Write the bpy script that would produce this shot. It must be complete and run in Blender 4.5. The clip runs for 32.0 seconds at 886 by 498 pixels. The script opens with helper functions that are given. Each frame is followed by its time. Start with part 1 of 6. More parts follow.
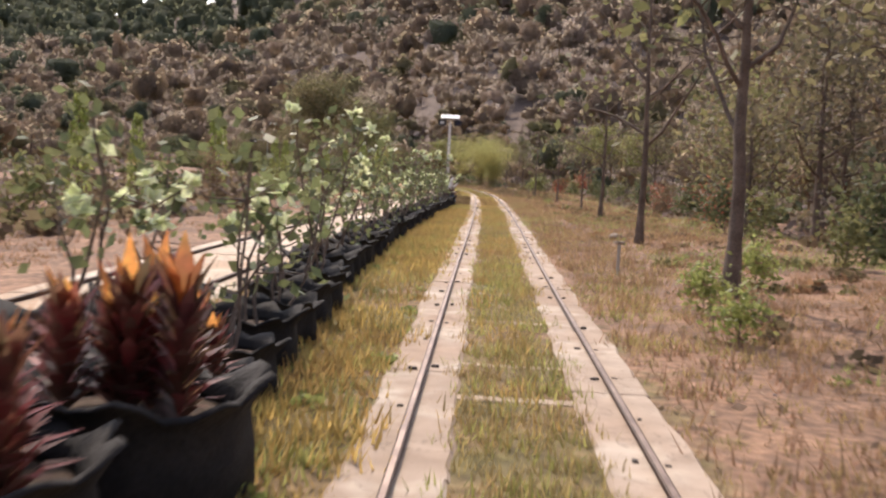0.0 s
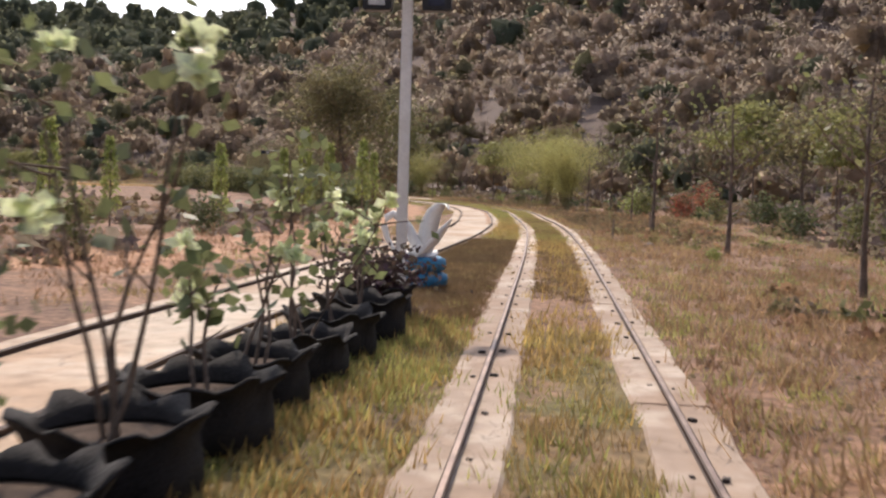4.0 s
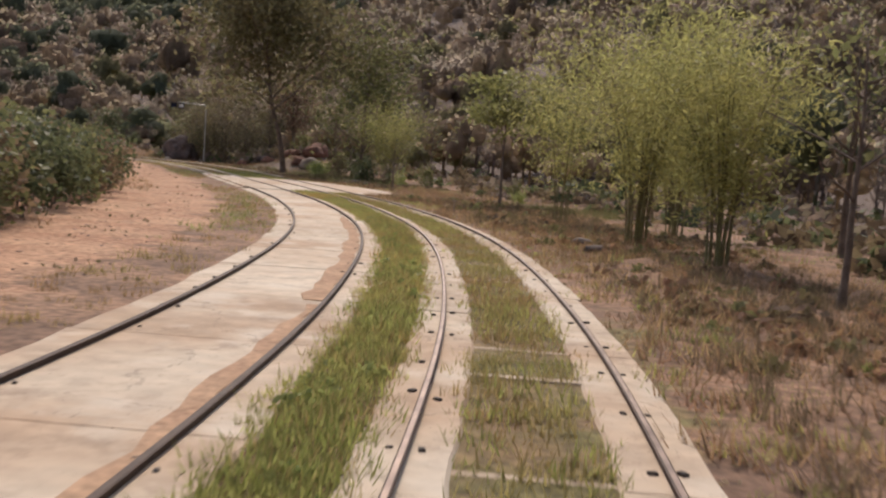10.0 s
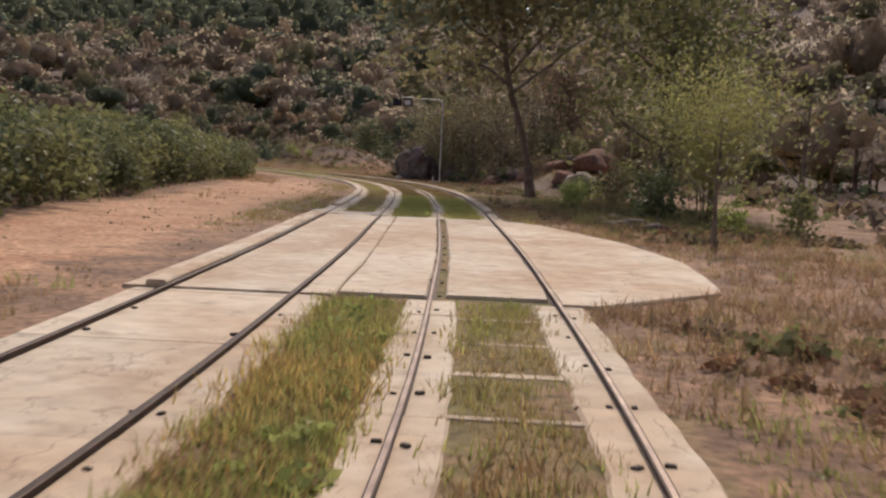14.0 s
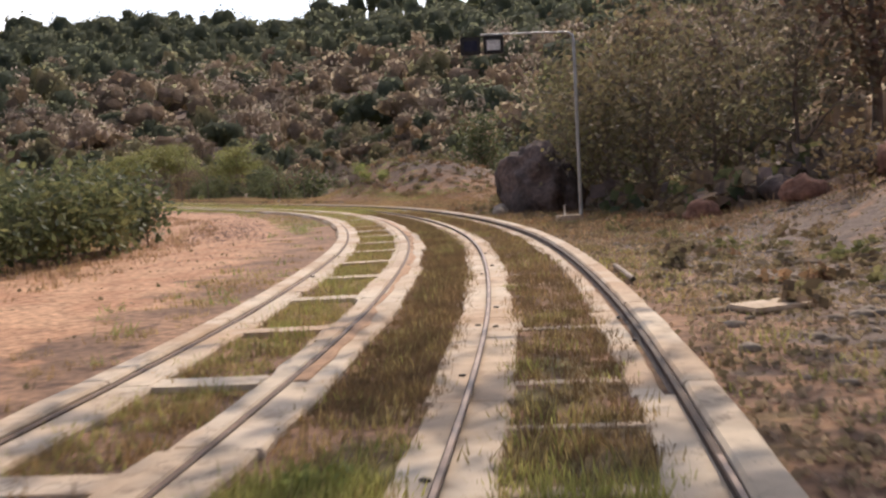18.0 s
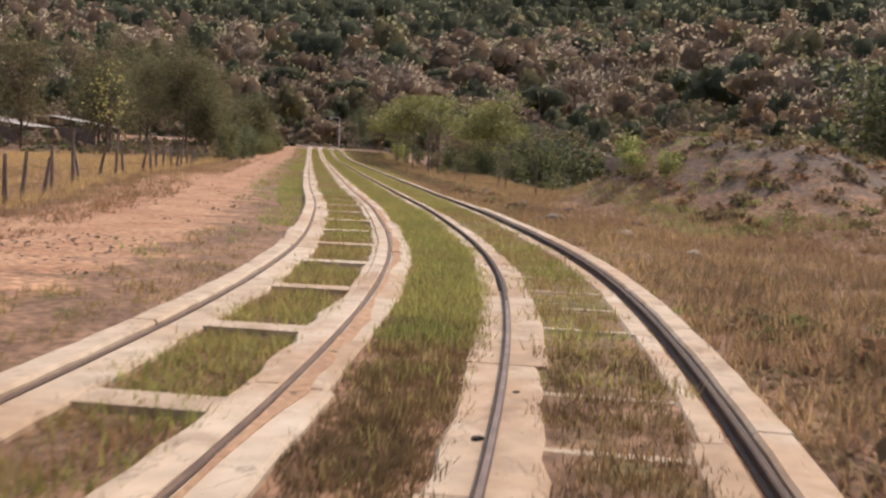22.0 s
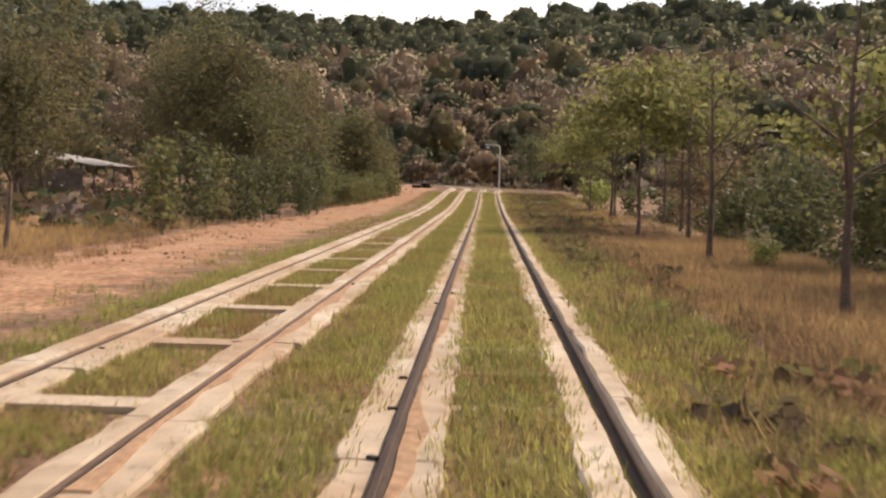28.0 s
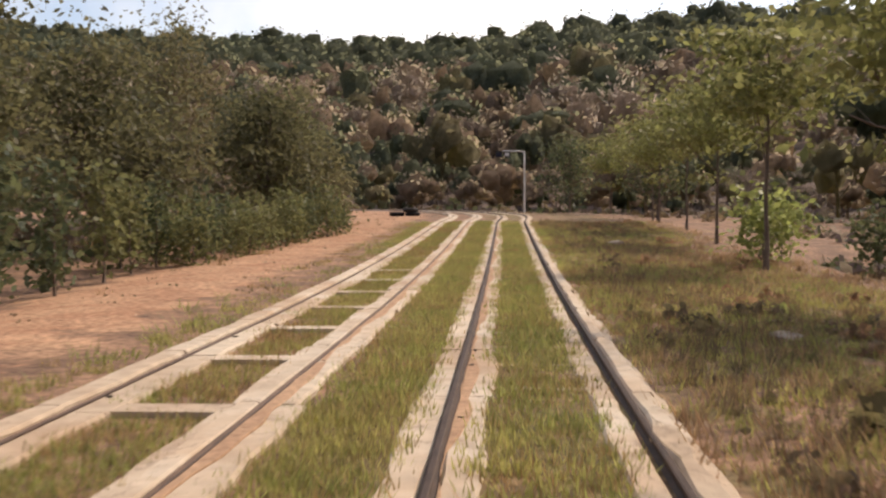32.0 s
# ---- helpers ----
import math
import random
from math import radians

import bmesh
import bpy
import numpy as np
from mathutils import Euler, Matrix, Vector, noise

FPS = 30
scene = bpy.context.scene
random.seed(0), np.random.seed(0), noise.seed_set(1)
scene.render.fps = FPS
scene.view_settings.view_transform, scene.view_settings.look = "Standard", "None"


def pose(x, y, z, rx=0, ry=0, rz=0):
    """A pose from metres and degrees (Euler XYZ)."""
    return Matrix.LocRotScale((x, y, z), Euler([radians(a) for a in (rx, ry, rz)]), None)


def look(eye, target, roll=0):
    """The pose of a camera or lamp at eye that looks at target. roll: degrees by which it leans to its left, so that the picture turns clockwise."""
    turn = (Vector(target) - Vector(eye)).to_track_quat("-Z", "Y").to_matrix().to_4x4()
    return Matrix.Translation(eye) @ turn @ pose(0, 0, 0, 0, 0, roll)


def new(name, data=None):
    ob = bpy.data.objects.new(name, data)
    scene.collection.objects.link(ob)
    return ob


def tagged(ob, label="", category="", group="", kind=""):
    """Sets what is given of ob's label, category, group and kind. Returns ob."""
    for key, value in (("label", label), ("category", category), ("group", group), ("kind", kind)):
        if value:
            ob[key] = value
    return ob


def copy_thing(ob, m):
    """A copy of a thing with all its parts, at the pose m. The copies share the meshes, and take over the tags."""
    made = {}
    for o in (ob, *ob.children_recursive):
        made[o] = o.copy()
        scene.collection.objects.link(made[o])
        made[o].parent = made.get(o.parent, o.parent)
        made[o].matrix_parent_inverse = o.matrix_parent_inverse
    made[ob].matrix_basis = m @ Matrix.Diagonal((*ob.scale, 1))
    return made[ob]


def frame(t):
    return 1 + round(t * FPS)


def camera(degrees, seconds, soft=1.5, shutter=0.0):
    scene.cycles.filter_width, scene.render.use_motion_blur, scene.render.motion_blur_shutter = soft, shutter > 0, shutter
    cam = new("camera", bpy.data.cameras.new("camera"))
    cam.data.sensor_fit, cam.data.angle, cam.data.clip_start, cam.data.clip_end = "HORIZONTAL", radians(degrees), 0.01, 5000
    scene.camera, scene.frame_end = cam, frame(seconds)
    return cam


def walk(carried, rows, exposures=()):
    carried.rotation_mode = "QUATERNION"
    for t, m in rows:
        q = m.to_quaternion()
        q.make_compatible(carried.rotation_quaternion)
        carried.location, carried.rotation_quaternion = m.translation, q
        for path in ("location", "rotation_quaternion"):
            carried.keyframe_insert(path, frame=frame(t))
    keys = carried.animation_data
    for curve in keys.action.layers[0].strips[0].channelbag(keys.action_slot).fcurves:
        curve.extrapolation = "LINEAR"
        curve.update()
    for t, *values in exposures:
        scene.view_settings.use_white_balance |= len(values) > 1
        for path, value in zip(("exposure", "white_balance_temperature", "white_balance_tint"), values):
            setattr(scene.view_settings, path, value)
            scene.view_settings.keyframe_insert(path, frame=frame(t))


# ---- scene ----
cam = camera(46.1, 32.0, soft=2.3, shutter=0.2)
PATH = [
    (0.0, pose(0.000, -0.000, 1.290, 85.71, -2.99, 0.20)),
    (0.5, pose(0.166, 4.047, 1.288, 85.37, -3.08, 0.25)),
    (1.0, pose(0.305, 8.076, 1.287, 85.41, -3.68, 0.15)),
    (1.5, pose(0.440, 12.086, 1.285, 85.16, -3.79, 0.18)),
    (2.0, pose(0.594, 16.076, 1.284, 84.98, -3.41, 0.32)),
    (2.5, pose(0.781, 20.044, 1.287, 85.11, -3.57, 0.61)),
    (3.0, pose(0.976, 23.987, 1.287, 85.47, -2.95, 1.70)),
    (3.5, pose(1.161, 27.903, 1.288, 85.92, -2.23, 3.06)),
    (4.0, pose(1.334, 31.785, 1.289, 86.36, -1.70, 4.14)),
    (4.5, pose(1.490, 35.627, 1.292, 86.65, -2.00, 4.41)),
    (5.0, pose(1.629, 39.421, 1.289, 86.69, -1.61, 3.32)),
    (5.5, pose(1.756, 43.158, 1.290, 88.34, -2.68, 1.33)),
    (6.0, pose(1.875, 46.826, 1.291, 92.24, -2.81, 0.02)),
    (6.5, pose(1.975, 50.418, 1.287, 93.70, -3.26, 0.97)),
    (7.0, pose(2.036, 53.940, 1.287, 93.12, -3.79, 2.58)),
    (7.5, pose(2.087, 57.409, 1.290, 91.24, -5.18, 3.69)),
    (8.0, pose(2.101, 60.847, 1.292, 90.69, -5.22, 4.35)),
    (8.5, pose(2.054, 64.283, 1.290, 89.58, -4.08, 5.12)),
    (9.0, pose(1.953, 67.742, 1.288, 87.80, -3.30, 5.55)),
    (9.5, pose(1.801, 71.240, 1.289, 86.18, -3.26, 6.05)),
    (10.0, pose(1.641, 74.771, 1.290, 85.27, -4.03, 6.82)),
    (10.5, pose(1.491, 78.316, 1.289, 85.48, -5.45, 7.60)),
    (11.0, pose(1.288, 81.841, 1.289, 85.85, -6.33, 8.37)),
    (11.5, pose(0.966, 85.314, 1.287, 85.50, -5.74, 11.29)),
    (12.0, pose(0.510, 88.704, 1.286, 85.03, -5.34, 15.00)),
    (12.5, pose(-0.085, 92.010, 1.286, 84.74, -5.50, 17.58)),
    (13.0, pose(-0.824, 95.268, 1.286, 85.03, -4.50, 20.41)),
    (13.5, pose(-1.711, 98.534, 1.285, 85.18, -3.06, 22.90)),
    (14.0, pose(-2.763, 101.858, 1.287, 85.07, -2.63, 24.65)),
    (14.5, pose(-3.992, 105.246, 1.288, 84.89, -1.85, 25.88)),
    (15.0, pose(-5.394, 108.690, 1.288, 84.81, -0.64, 26.79)),
    (15.5, pose(-6.922, 112.188, 1.289, 85.02, 1.84, 27.61)),
    (16.0, pose(-8.532, 115.729, 1.286, 85.70, 2.08, 28.54)),
    (16.5, pose(-10.179, 119.314, 1.285, 86.52, 2.23, 29.49)),
    (17.0, pose(-11.861, 122.933, 1.281, 86.59, 2.50, 30.92)),
    (17.5, pose(-13.594, 126.572, 1.284, 86.26, 2.45, 32.30)),
    (18.0, pose(-15.368, 130.209, 1.285, 85.74, 3.14, 33.23)),
    (18.5, pose(-17.198, 133.778, 1.286, 85.69, 2.44, 34.43)),
    (19.0, pose(-19.064, 137.232, 1.285, 85.45, 0.91, 35.87)),
    (19.5, pose(-20.986, 140.522, 1.288, 85.24, -0.48, 38.36)),
    (20.0, pose(-22.965, 143.647, 1.287, 84.39, -1.48, 41.83)),
    (20.5, pose(-25.004, 146.600, 1.284, 83.71, -1.78, 45.70)),
    (21.0, pose(-27.104, 149.376, 1.284, 84.67, -3.43, 49.27)),
    (21.5, pose(-29.315, 151.968, 1.285, 85.04, -3.38, 51.12)),
    (22.0, pose(-31.614, 154.458, 1.283, 84.61, -3.08, 51.92)),
    (22.5, pose(-33.952, 156.930, 1.283, 84.36, -2.88, 53.12)),
    (23.0, pose(-36.400, 159.364, 1.283, 84.41, -3.57, 55.18)),
    (23.5, pose(-39.036, 161.697, 1.285, 84.86, -2.98, 57.75)),
    (24.0, pose(-41.888, 163.895, 1.285, 84.77, -1.71, 60.37)),
    (24.5, pose(-44.954, 165.932, 1.287, 85.24, -0.02, 63.11)),
    (25.0, pose(-48.181, 167.863, 1.292, 85.69, 2.68, 65.70)),
    (25.5, pose(-51.484, 169.815, 1.292, 85.81, 2.09, 66.64)),
    (26.0, pose(-54.845, 171.800, 1.294, 86.28, 1.63, 65.34)),
    (26.5, pose(-58.247, 173.803, 1.289, 86.18, 0.02, 63.07)),
    (27.0, pose(-61.655, 175.835, 1.287, 86.17, -1.43, 61.91)),
    (27.5, pose(-65.066, 177.857, 1.287, 86.23, -1.58, 61.54)),
    (28.0, pose(-68.468, 179.861, 1.287, 86.37, -1.36, 61.64)),
    (28.5, pose(-71.848, 181.851, 1.289, 86.57, -0.46, 61.89)),
    (29.0, pose(-75.201, 183.833, 1.292, 86.84, -0.05, 61.98)),
    (29.5, pose(-78.534, 185.808, 1.290, 86.98, 0.83, 62.16)),
    (30.0, pose(-81.867, 187.774, 1.291, 87.41, 0.70, 62.46)),
    (30.5, pose(-85.219, 189.741, 1.288, 87.81, 0.58, 62.62)),
    (31.0, pose(-88.598, 191.735, 1.287, 87.98, 0.79, 62.75)),
    (31.5, pose(-92.019, 193.769, 1.287, 88.06, 0.50, 62.91)),
    (32.0, pose(-95.502, 195.836, 1.288, 87.71, 0.29, 62.66)),
]

EXPOSURES = [(0.0, 0.57, 6400, 17), (2.5, 0.35, 6400, 17), (4.5, 0.3, 6300, 16), (5.2, 0.05, 6300, 16), (5.6, -0.25, 6350, 15), (6.0, -0.57, 6300, 15), (6.5, -1.27, 6200, 15), (7.0, -1.6, 6100, 15), (7.5, -1.3, 6150, 15), (8.0, -0.83, 6200, 15),
             (8.5, -0.51, 6300, 15), (9.0, -0.3, 6350, 15), (10.0, -0.05, 6400, 15), (12.0, -0.05, 6400, 15), (16.0, -0.1, 6500, 15), (17.0, -0.05, 6300, 14), (18.0, 0.25, 6400, 16), (19.0, 0.3, 6400, 15), (20.0, -0.17, 6350, 16), (21.0, 0.25, 6400, 18), (22.0, 0.2, 6600, 17), (23.0, 0, 6600, 15), (25.0, 0.2, 7300, 16), (29.0, 0.25, 7200, 16), (31.0, 0.15, 6950, 16), (32.0, 0.2, 6900, 15)]
walk(cam, PATH, EXPOSURES)

# ---- sky, sun ----
SUN_YAW, SUN_EL = 14.0, 45.0
world = bpy.data.worlds.new("sky")
scene.world = world
world.use_nodes = True
wn = world.node_tree.nodes
sky = wn.new("ShaderNodeTexSky")
sky.sky_type = "NISHITA"
sky.sun_disc = False
sky.sun_elevation, sky.sun_rotation = radians(SUN_EL), radians(-SUN_YAW)
sky.air_density, sky.dust_density, sky.ozone_density = 1.0, 2.0, 3.2
wn["Background"].inputs["Strength"].default_value = 0.15
# thin broken cloud over the whole sky: the sky's own brightness, whitened
wl = world.node_tree.links.new
wtc, wnoise, wgrey, wgain, wmask, wmix = (wn.new("ShaderNode" + k) for k in ("TexCoord", "TexNoise", "RGBToBW", "Math", "MapRange", "Mix"))
wnoise.inputs["Scale"].default_value, wnoise.inputs["Detail"].default_value, wnoise.inputs["Roughness"].default_value = 3.2, 7.0, 0.5
wgain.operation, wgain.inputs[1].default_value = "MULTIPLY", 1.8
for i, v in enumerate((0.40, 0.62, 0.15, 0.95)):
    wmask.inputs[i + 1].default_value = v
wmix.data_type = "RGBA"
wl(wtc.outputs["Generated"], wnoise.inputs["Vector"])
wl(sky.outputs[0], wgrey.inputs[0])
wl(wgrey.outputs[0], wgain.inputs[0])
wl(wnoise.outputs[0], wmask.inputs[0])
wl(wmask.outputs[0], wmix.inputs[0])
wl(sky.outputs[0], wmix.inputs[6])
wl(wgain.outputs[0], wmix.inputs[7])
wl(wmix.outputs[2], wn["Background"].inputs["Color"])
sun_data = bpy.data.lights.new("sun", "SUN")
sun_data.energy, sun_data.angle, sun_data.color = 2.9, radians(1.0), (1.0, 0.85, 0.65)
sun = new("sun", sun_data)
sun.matrix_world = look((0, 0, 80), Vector((0, 0, 80)) - Vector((-math.sin(radians(SUN_YAW)) * math.cos(radians(SUN_EL)), math.cos(radians(SUN_YAW)) * math.cos(radians(SUN_EL)), math.sin(radians(SUN_EL)))))

# ---- materials ----
def material(name, base, second=None, rough=0.8, scale=6.0, fine=60.0, bump=0.3, metal=0.0, glow_through=0.0, island=0.0, obj_random=0.0, zones=None, grain_low=0.72, grain_high=1.25, relief=0.02, tone=0.0):
    """base and second are mixed by coarse noise, fine noise adds grain and relief."""
    m = bpy.data.materials.new(name)
    m.use_nodes = True
    nt = m.node_tree
    N, L = nt.nodes, nt.links
    b = N["Principled BSDF"]
    b.inputs["Roughness"].default_value, b.inputs["Metallic"].default_value = rough, metal
    b.inputs["Specular IOR Level"].default_value = 0.3
    tc = N.new("ShaderNodeTexCoord")
    n1, n2 = N.new("ShaderNodeTexNoise"), N.new("ShaderNodeTexNoise")
    n1.inputs["Scale"].default_value, n1.inputs["Detail"].default_value = scale, 5
    n2.inputs["Scale"].default_value, n2.inputs["Detail"].default_value = fine, 4
    L.new(tc.outputs["Object"], n1.inputs["Vector"]), L.new(tc.outputs["Object"], n2.inputs["Vector"])

    def mix(a, c, fac, kind="MIX"):
        x = N.new("ShaderNodeMix")
        x.data_type, x.blend_type = "RGBA", kind
        for sock, v in ((x.inputs[6], a), (x.inputs[7], c)):
            if isinstance(v, tuple):
                sock.default_value = (*v, 1)
            else:
                L.new(v, sock)
        if isinstance(fac, float):
            x.inputs[0].default_value = fac
        else:
            L.new(fac, x.inputs[0])
        return x.outputs[2]

    def ramp(v, lo, hi, a=0.0, c=1.0):
        r = N.new("ShaderNodeMapRange")
        for i, x in enumerate((lo, hi, a, c)):
            r.inputs[i + 1].default_value = x
        L.new(v, r.inputs[0])
        return r.outputs[0]

    second = second or tuple(c * 0.7 for c in base)
    col = mix(base, second, ramp(n1.outputs[0], 0.38, 0.62))
    if zones:
        at = N.new("ShaderNodeAttribute")
        at.attribute_name = "zone"
        sp = N.new("ShaderNodeSeparateColor")
        L.new(at.outputs["Color"], sp.inputs[0])
        n3 = N.new("ShaderNodeTexNoise")
        n3.inputs["Scale"].default_value, n3.inputs["Detail"].default_value = 1.7, 6
        L.new(tc.outputs["Object"], n3.inputs["Vector"])
        for i, (za, zb) in enumerate(zones):
            ad = N.new("ShaderNodeMath")
            ad.operation = "ADD"
            L.new(sp.outputs[i], ad.inputs[0]), L.new(ramp(n3.outputs[0], 0.3, 0.7, -0.35, 0.35), ad.inputs[1])
            col = mix(col, mix(za, zb, ramp(n1.outputs[0], 0.4, 0.6)), ramp(ad.outputs[0], 0.35, 0.65))
    grain = ramp(n2.outputs[0], 0.3, 0.7, grain_low, grain_high)
    gm = N.new("ShaderNodeCombineColor")
    for i in range(3):
        L.new(grain, gm.inputs[i])
    col = mix(col, gm.outputs[0], 1.0, "MULTIPLY")
    for amount, node, out in ((island, "ShaderNodeNewGeometry", "Random Per Island"), (obj_random, "ShaderNodeObjectInfo", "Random")):
        if amount:
            g = N.new(node)
            v = ramp(g.outputs[out], 0, 1, 1 - amount, 1 + amount)
            cc = N.new("ShaderNodeCombineColor")
            for i in range(3):
                L.new(v, cc.inputs[i])
            col = mix(col, cc.outputs[0], 1.0, "MULTIPLY")
    if tone:
        at = N.new("ShaderNodeAttribute")
        at.attribute_name = "tone"
        cc = N.new("ShaderNodeCombineColor")
        for i in range(3):
            L.new(ramp(at.outputs["Fac"], 0, 1, 1 - tone, 1 + tone * (1.0, 0.9, 0.8)[i]), cc.inputs[i])
        col = mix(col, cc.outputs[0], 1.0, "MULTIPLY")
    L.new(col, b.inputs["Base Color"])
    if bump:
        bp = N.new("ShaderNodeBump")
        bp.inputs["Strength"].default_value, bp.inputs["Distance"].default_value = bump, relief
        L.new(n2.outputs[0], bp.inputs["Height"]), L.new(bp.outputs[0], b.inputs["Normal"])
    if glow_through:
        tr, ms = N.new("ShaderNodeBsdfTranslucent"), N.new("ShaderNodeMixShader")
        L.new(mix(col, (1.0, 0.95, 0.5), 0.15), tr.inputs["Color"])
        ms.inputs[0].default_value = glow_through
        L.new(b.outputs[0], ms.inputs[1]), L.new(tr.outputs[0], ms.inputs[2]), L.new(ms.outputs[0], N["Material Output"].inputs["Surface"])
    return m


M_GROUND = material("dry_ground", (0.29, 0.17, 0.105), (0.17, 0.10, 0.065), 0.95, 0.9, 11.0, 1.0, grain_low=0.5, grain_high=1.45,
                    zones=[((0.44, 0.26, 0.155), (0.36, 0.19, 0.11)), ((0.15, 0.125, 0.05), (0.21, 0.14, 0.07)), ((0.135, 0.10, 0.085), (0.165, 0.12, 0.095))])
M_CONCRETE = material("worn_concrete", (0.56, 0.465, 0.36), (0.44, 0.31, 0.21), 0.9, 0.42, 5.0, 0.15, obj_random=0.08, grain_low=0.84, grain_high=1.10)

# darker concrete for the strips before s = 50
M_CONCRETE_DARK = material("darker_concrete", (0.43, 0.34, 0.265), (0.35, 0.25, 0.18), 0.9, 0.5, 5.0, 0.15, obj_random=0.06, grain_low=0.84, grain_high=1.10)


def weather(m):
    """Dark stains, pale worn patches, specks and hairline cracks on the concrete."""
    N, L = m.node_tree.nodes, m.node_tree.links
    b = N["Principled BSDF"]
    col = b.inputs["Base Color"].links[0].from_socket
    tc = next(n for n in N if n.type == "TEX_COORD")

    def layer(col, src, lo, hi, tint, most):
        r, x = N.new("ShaderNodeMapRange"), N.new("ShaderNodeMix")
        for i, v in enumerate((lo, hi, 0.0, most)):
            r.inputs[i + 1].default_value = v
        x.data_type = "RGBA"
        x.inputs[7].default_value = (*tint, 1)
        L.new(src, r.inputs[0]), L.new(r.outputs[0], x.inputs[0]), L.new(col, x.inputs[6])
        return x.outputs[2]

    def cloud(scale, detail, rough=0.6):
        n = N.new("ShaderNodeTexNoise")
        n.inputs["Scale"].default_value, n.inputs["Detail"].default_value, n.inputs["Roughness"].default_value = scale, detail, rough
        L.new(tc.outputs["Object"], n.inputs["Vector"])
        return n

    col = layer(col, cloud(1.1, 6).outputs[0], 0.52, 0.68, (0.66, 0.585, 0.49), 0.6)
    col = layer(col, cloud(2.6, 8, 0.7).outputs[0], 0.53, 0.70, (0.27, 0.19, 0.135), 0.65)
    col = layer(col, cloud(38, 2).outputs[0], 0.68, 0.74, (0.12, 0.09, 0.07), 0.8)
    warp, add, vor = cloud(1.4, 5), N.new("ShaderNodeVectorMath"), N.new("ShaderNodeTexVoronoi")
    add.operation = "ADD"
    vor.feature = "DISTANCE_TO_EDGE"
    vor.inputs["Scale"].default_value = 0.55
    L.new(tc.outputs["Object"], add.inputs[0]), L.new(warp.outputs["Color"], add.inputs[1]), L.new(add.outputs[0], vor.inputs["Vector"])
    col = layer(col, vor.outputs["Distance"], 0.005, 0.002, (0.16, 0.12, 0.095), 0.5)
    L.new(col, b.inputs["Base Color"])


weather(M_CONCRETE)
weather(M_CONCRETE_DARK)
M_SLEEPER = material("sleeper_concrete", (0.50, 0.40, 0.30), (0.40, 0.30, 0.21), 0.9, 3.0, 45.0, 0.4, obj_random=0.12)
M_RAIL = material("rusty_rail", (0.085, 0.052, 0.038), (0.055, 0.036, 0.028), 0.7, 5.0, 80.0, 0.25, 0.25)
M_RAILTOP = material("polished_rail_head", (0.22, 0.16, 0.13), (0.12, 0.08, 0.065), 0.52, 4.0, 60.0, 0.1, 0.6)
M_RAILDULL = material("dull_rail_head", (0.085, 0.06, 0.05), (0.06, 0.042, 0.036), 0.65, 4.0, 60.0, 0.1, 0.3)
M_RAILDULL.node_tree.nodes["Principled BSDF"].inputs["Specular IOR Level"].default_value = 0.08
M_RAILRUST = material("rusty_rail_head", (0.20, 0.125, 0.085), (0.13, 0.08, 0.055), 0.7, 4.0, 60.0, 0.1, 0.1)
M_CLIP = material("rail_clip_iron", (0.045, 0.032, 0.028), None, 0.7, 20.0, 90.0, 0.3, 0.3)
M_GRASS = material("green_grass", (0.24, 0.265, 0.06), (0.37, 0.335, 0.095), 0.7, 0.5, 9.0, 0.0, glow_through=0.45, island=0.45)
M_HAY = material("dry_grass", (0.40, 0.255, 0.135), (0.25, 0.135, 0.08), 0.8, 0.4, 8.0, 0.0, glow_through=0.4, island=0.4)
M_BROWN = material("brown_dry_grass", (0.20, 0.10, 0.065), (0.30, 0.155, 0.09), 0.85, 0.5, 8.0, 0.0, glow_through=0.35, island=0.5)
M_OLIVE = material("half_dry_grass", (0.34, 0.27, 0.10), (0.32, 0.18, 0.085), 0.8, 0.45, 8.0, 0.0, glow_through=0.4, island=0.45)
M_BARK = material("grey_bark", (0.20, 0.155, 0.125), (0.12, 0.09, 0.07), 0.95, 3.0, 40.0, 0.7)
M_TWIG = material("bare_twigs", (0.22, 0.165, 0.16), (0.14, 0.10, 0.098), 0.9, 0.05, 4.0, 0.0, glow_through=0.4, island=0.35)
M_LEAF_DARK = material("dark_leaf", (0.038, 0.062, 0.026), (0.065, 0.085, 0.035), 0.6, 0.3, 4.0, 0.0, glow_through=0.35, island=0.5)
# hill trees: paler, greyer, more translucent than near ones; distance haze put into colour
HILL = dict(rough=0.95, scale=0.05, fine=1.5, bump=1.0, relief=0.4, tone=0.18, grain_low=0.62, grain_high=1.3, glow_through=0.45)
M_HILL_GREEN = material("hazed_green_leaf", (0.078, 0.10, 0.072), (0.105, 0.118, 0.08), **{**HILL, "glow_through": 0.6})
M_HILL_TWIG = material("hazed_bare_wood", (0.36, 0.29, 0.275), (0.31, 0.24, 0.225), **{**HILL, "glow_through": 0.78})
M_HILL_DRY = material("hazed_dry_leaf", (0.33, 0.25, 0.205), (0.28, 0.205, 0.165), **{**HILL, "glow_through": 0.72})
M_HILL_OLIVE = material("hazed_olive_leaf", (0.165, 0.155, 0.085), (0.19, 0.16, 0.10), **{**HILL, "glow_through": 0.62})
M_LEAF_MID = material("mid_leaf", (0.105, 0.125, 0.04), (0.14, 0.13, 0.05), 0.6, 0.3, 4.0, 0.0, glow_through=0.4, island=0.45)
M_LEAF_DRY = material("dry_leaf", (0.18, 0.115, 0.075), (0.13, 0.08, 0.055), 0.8, 0.2, 4.0, 0.0, glow_through=0.35, island=0.4)
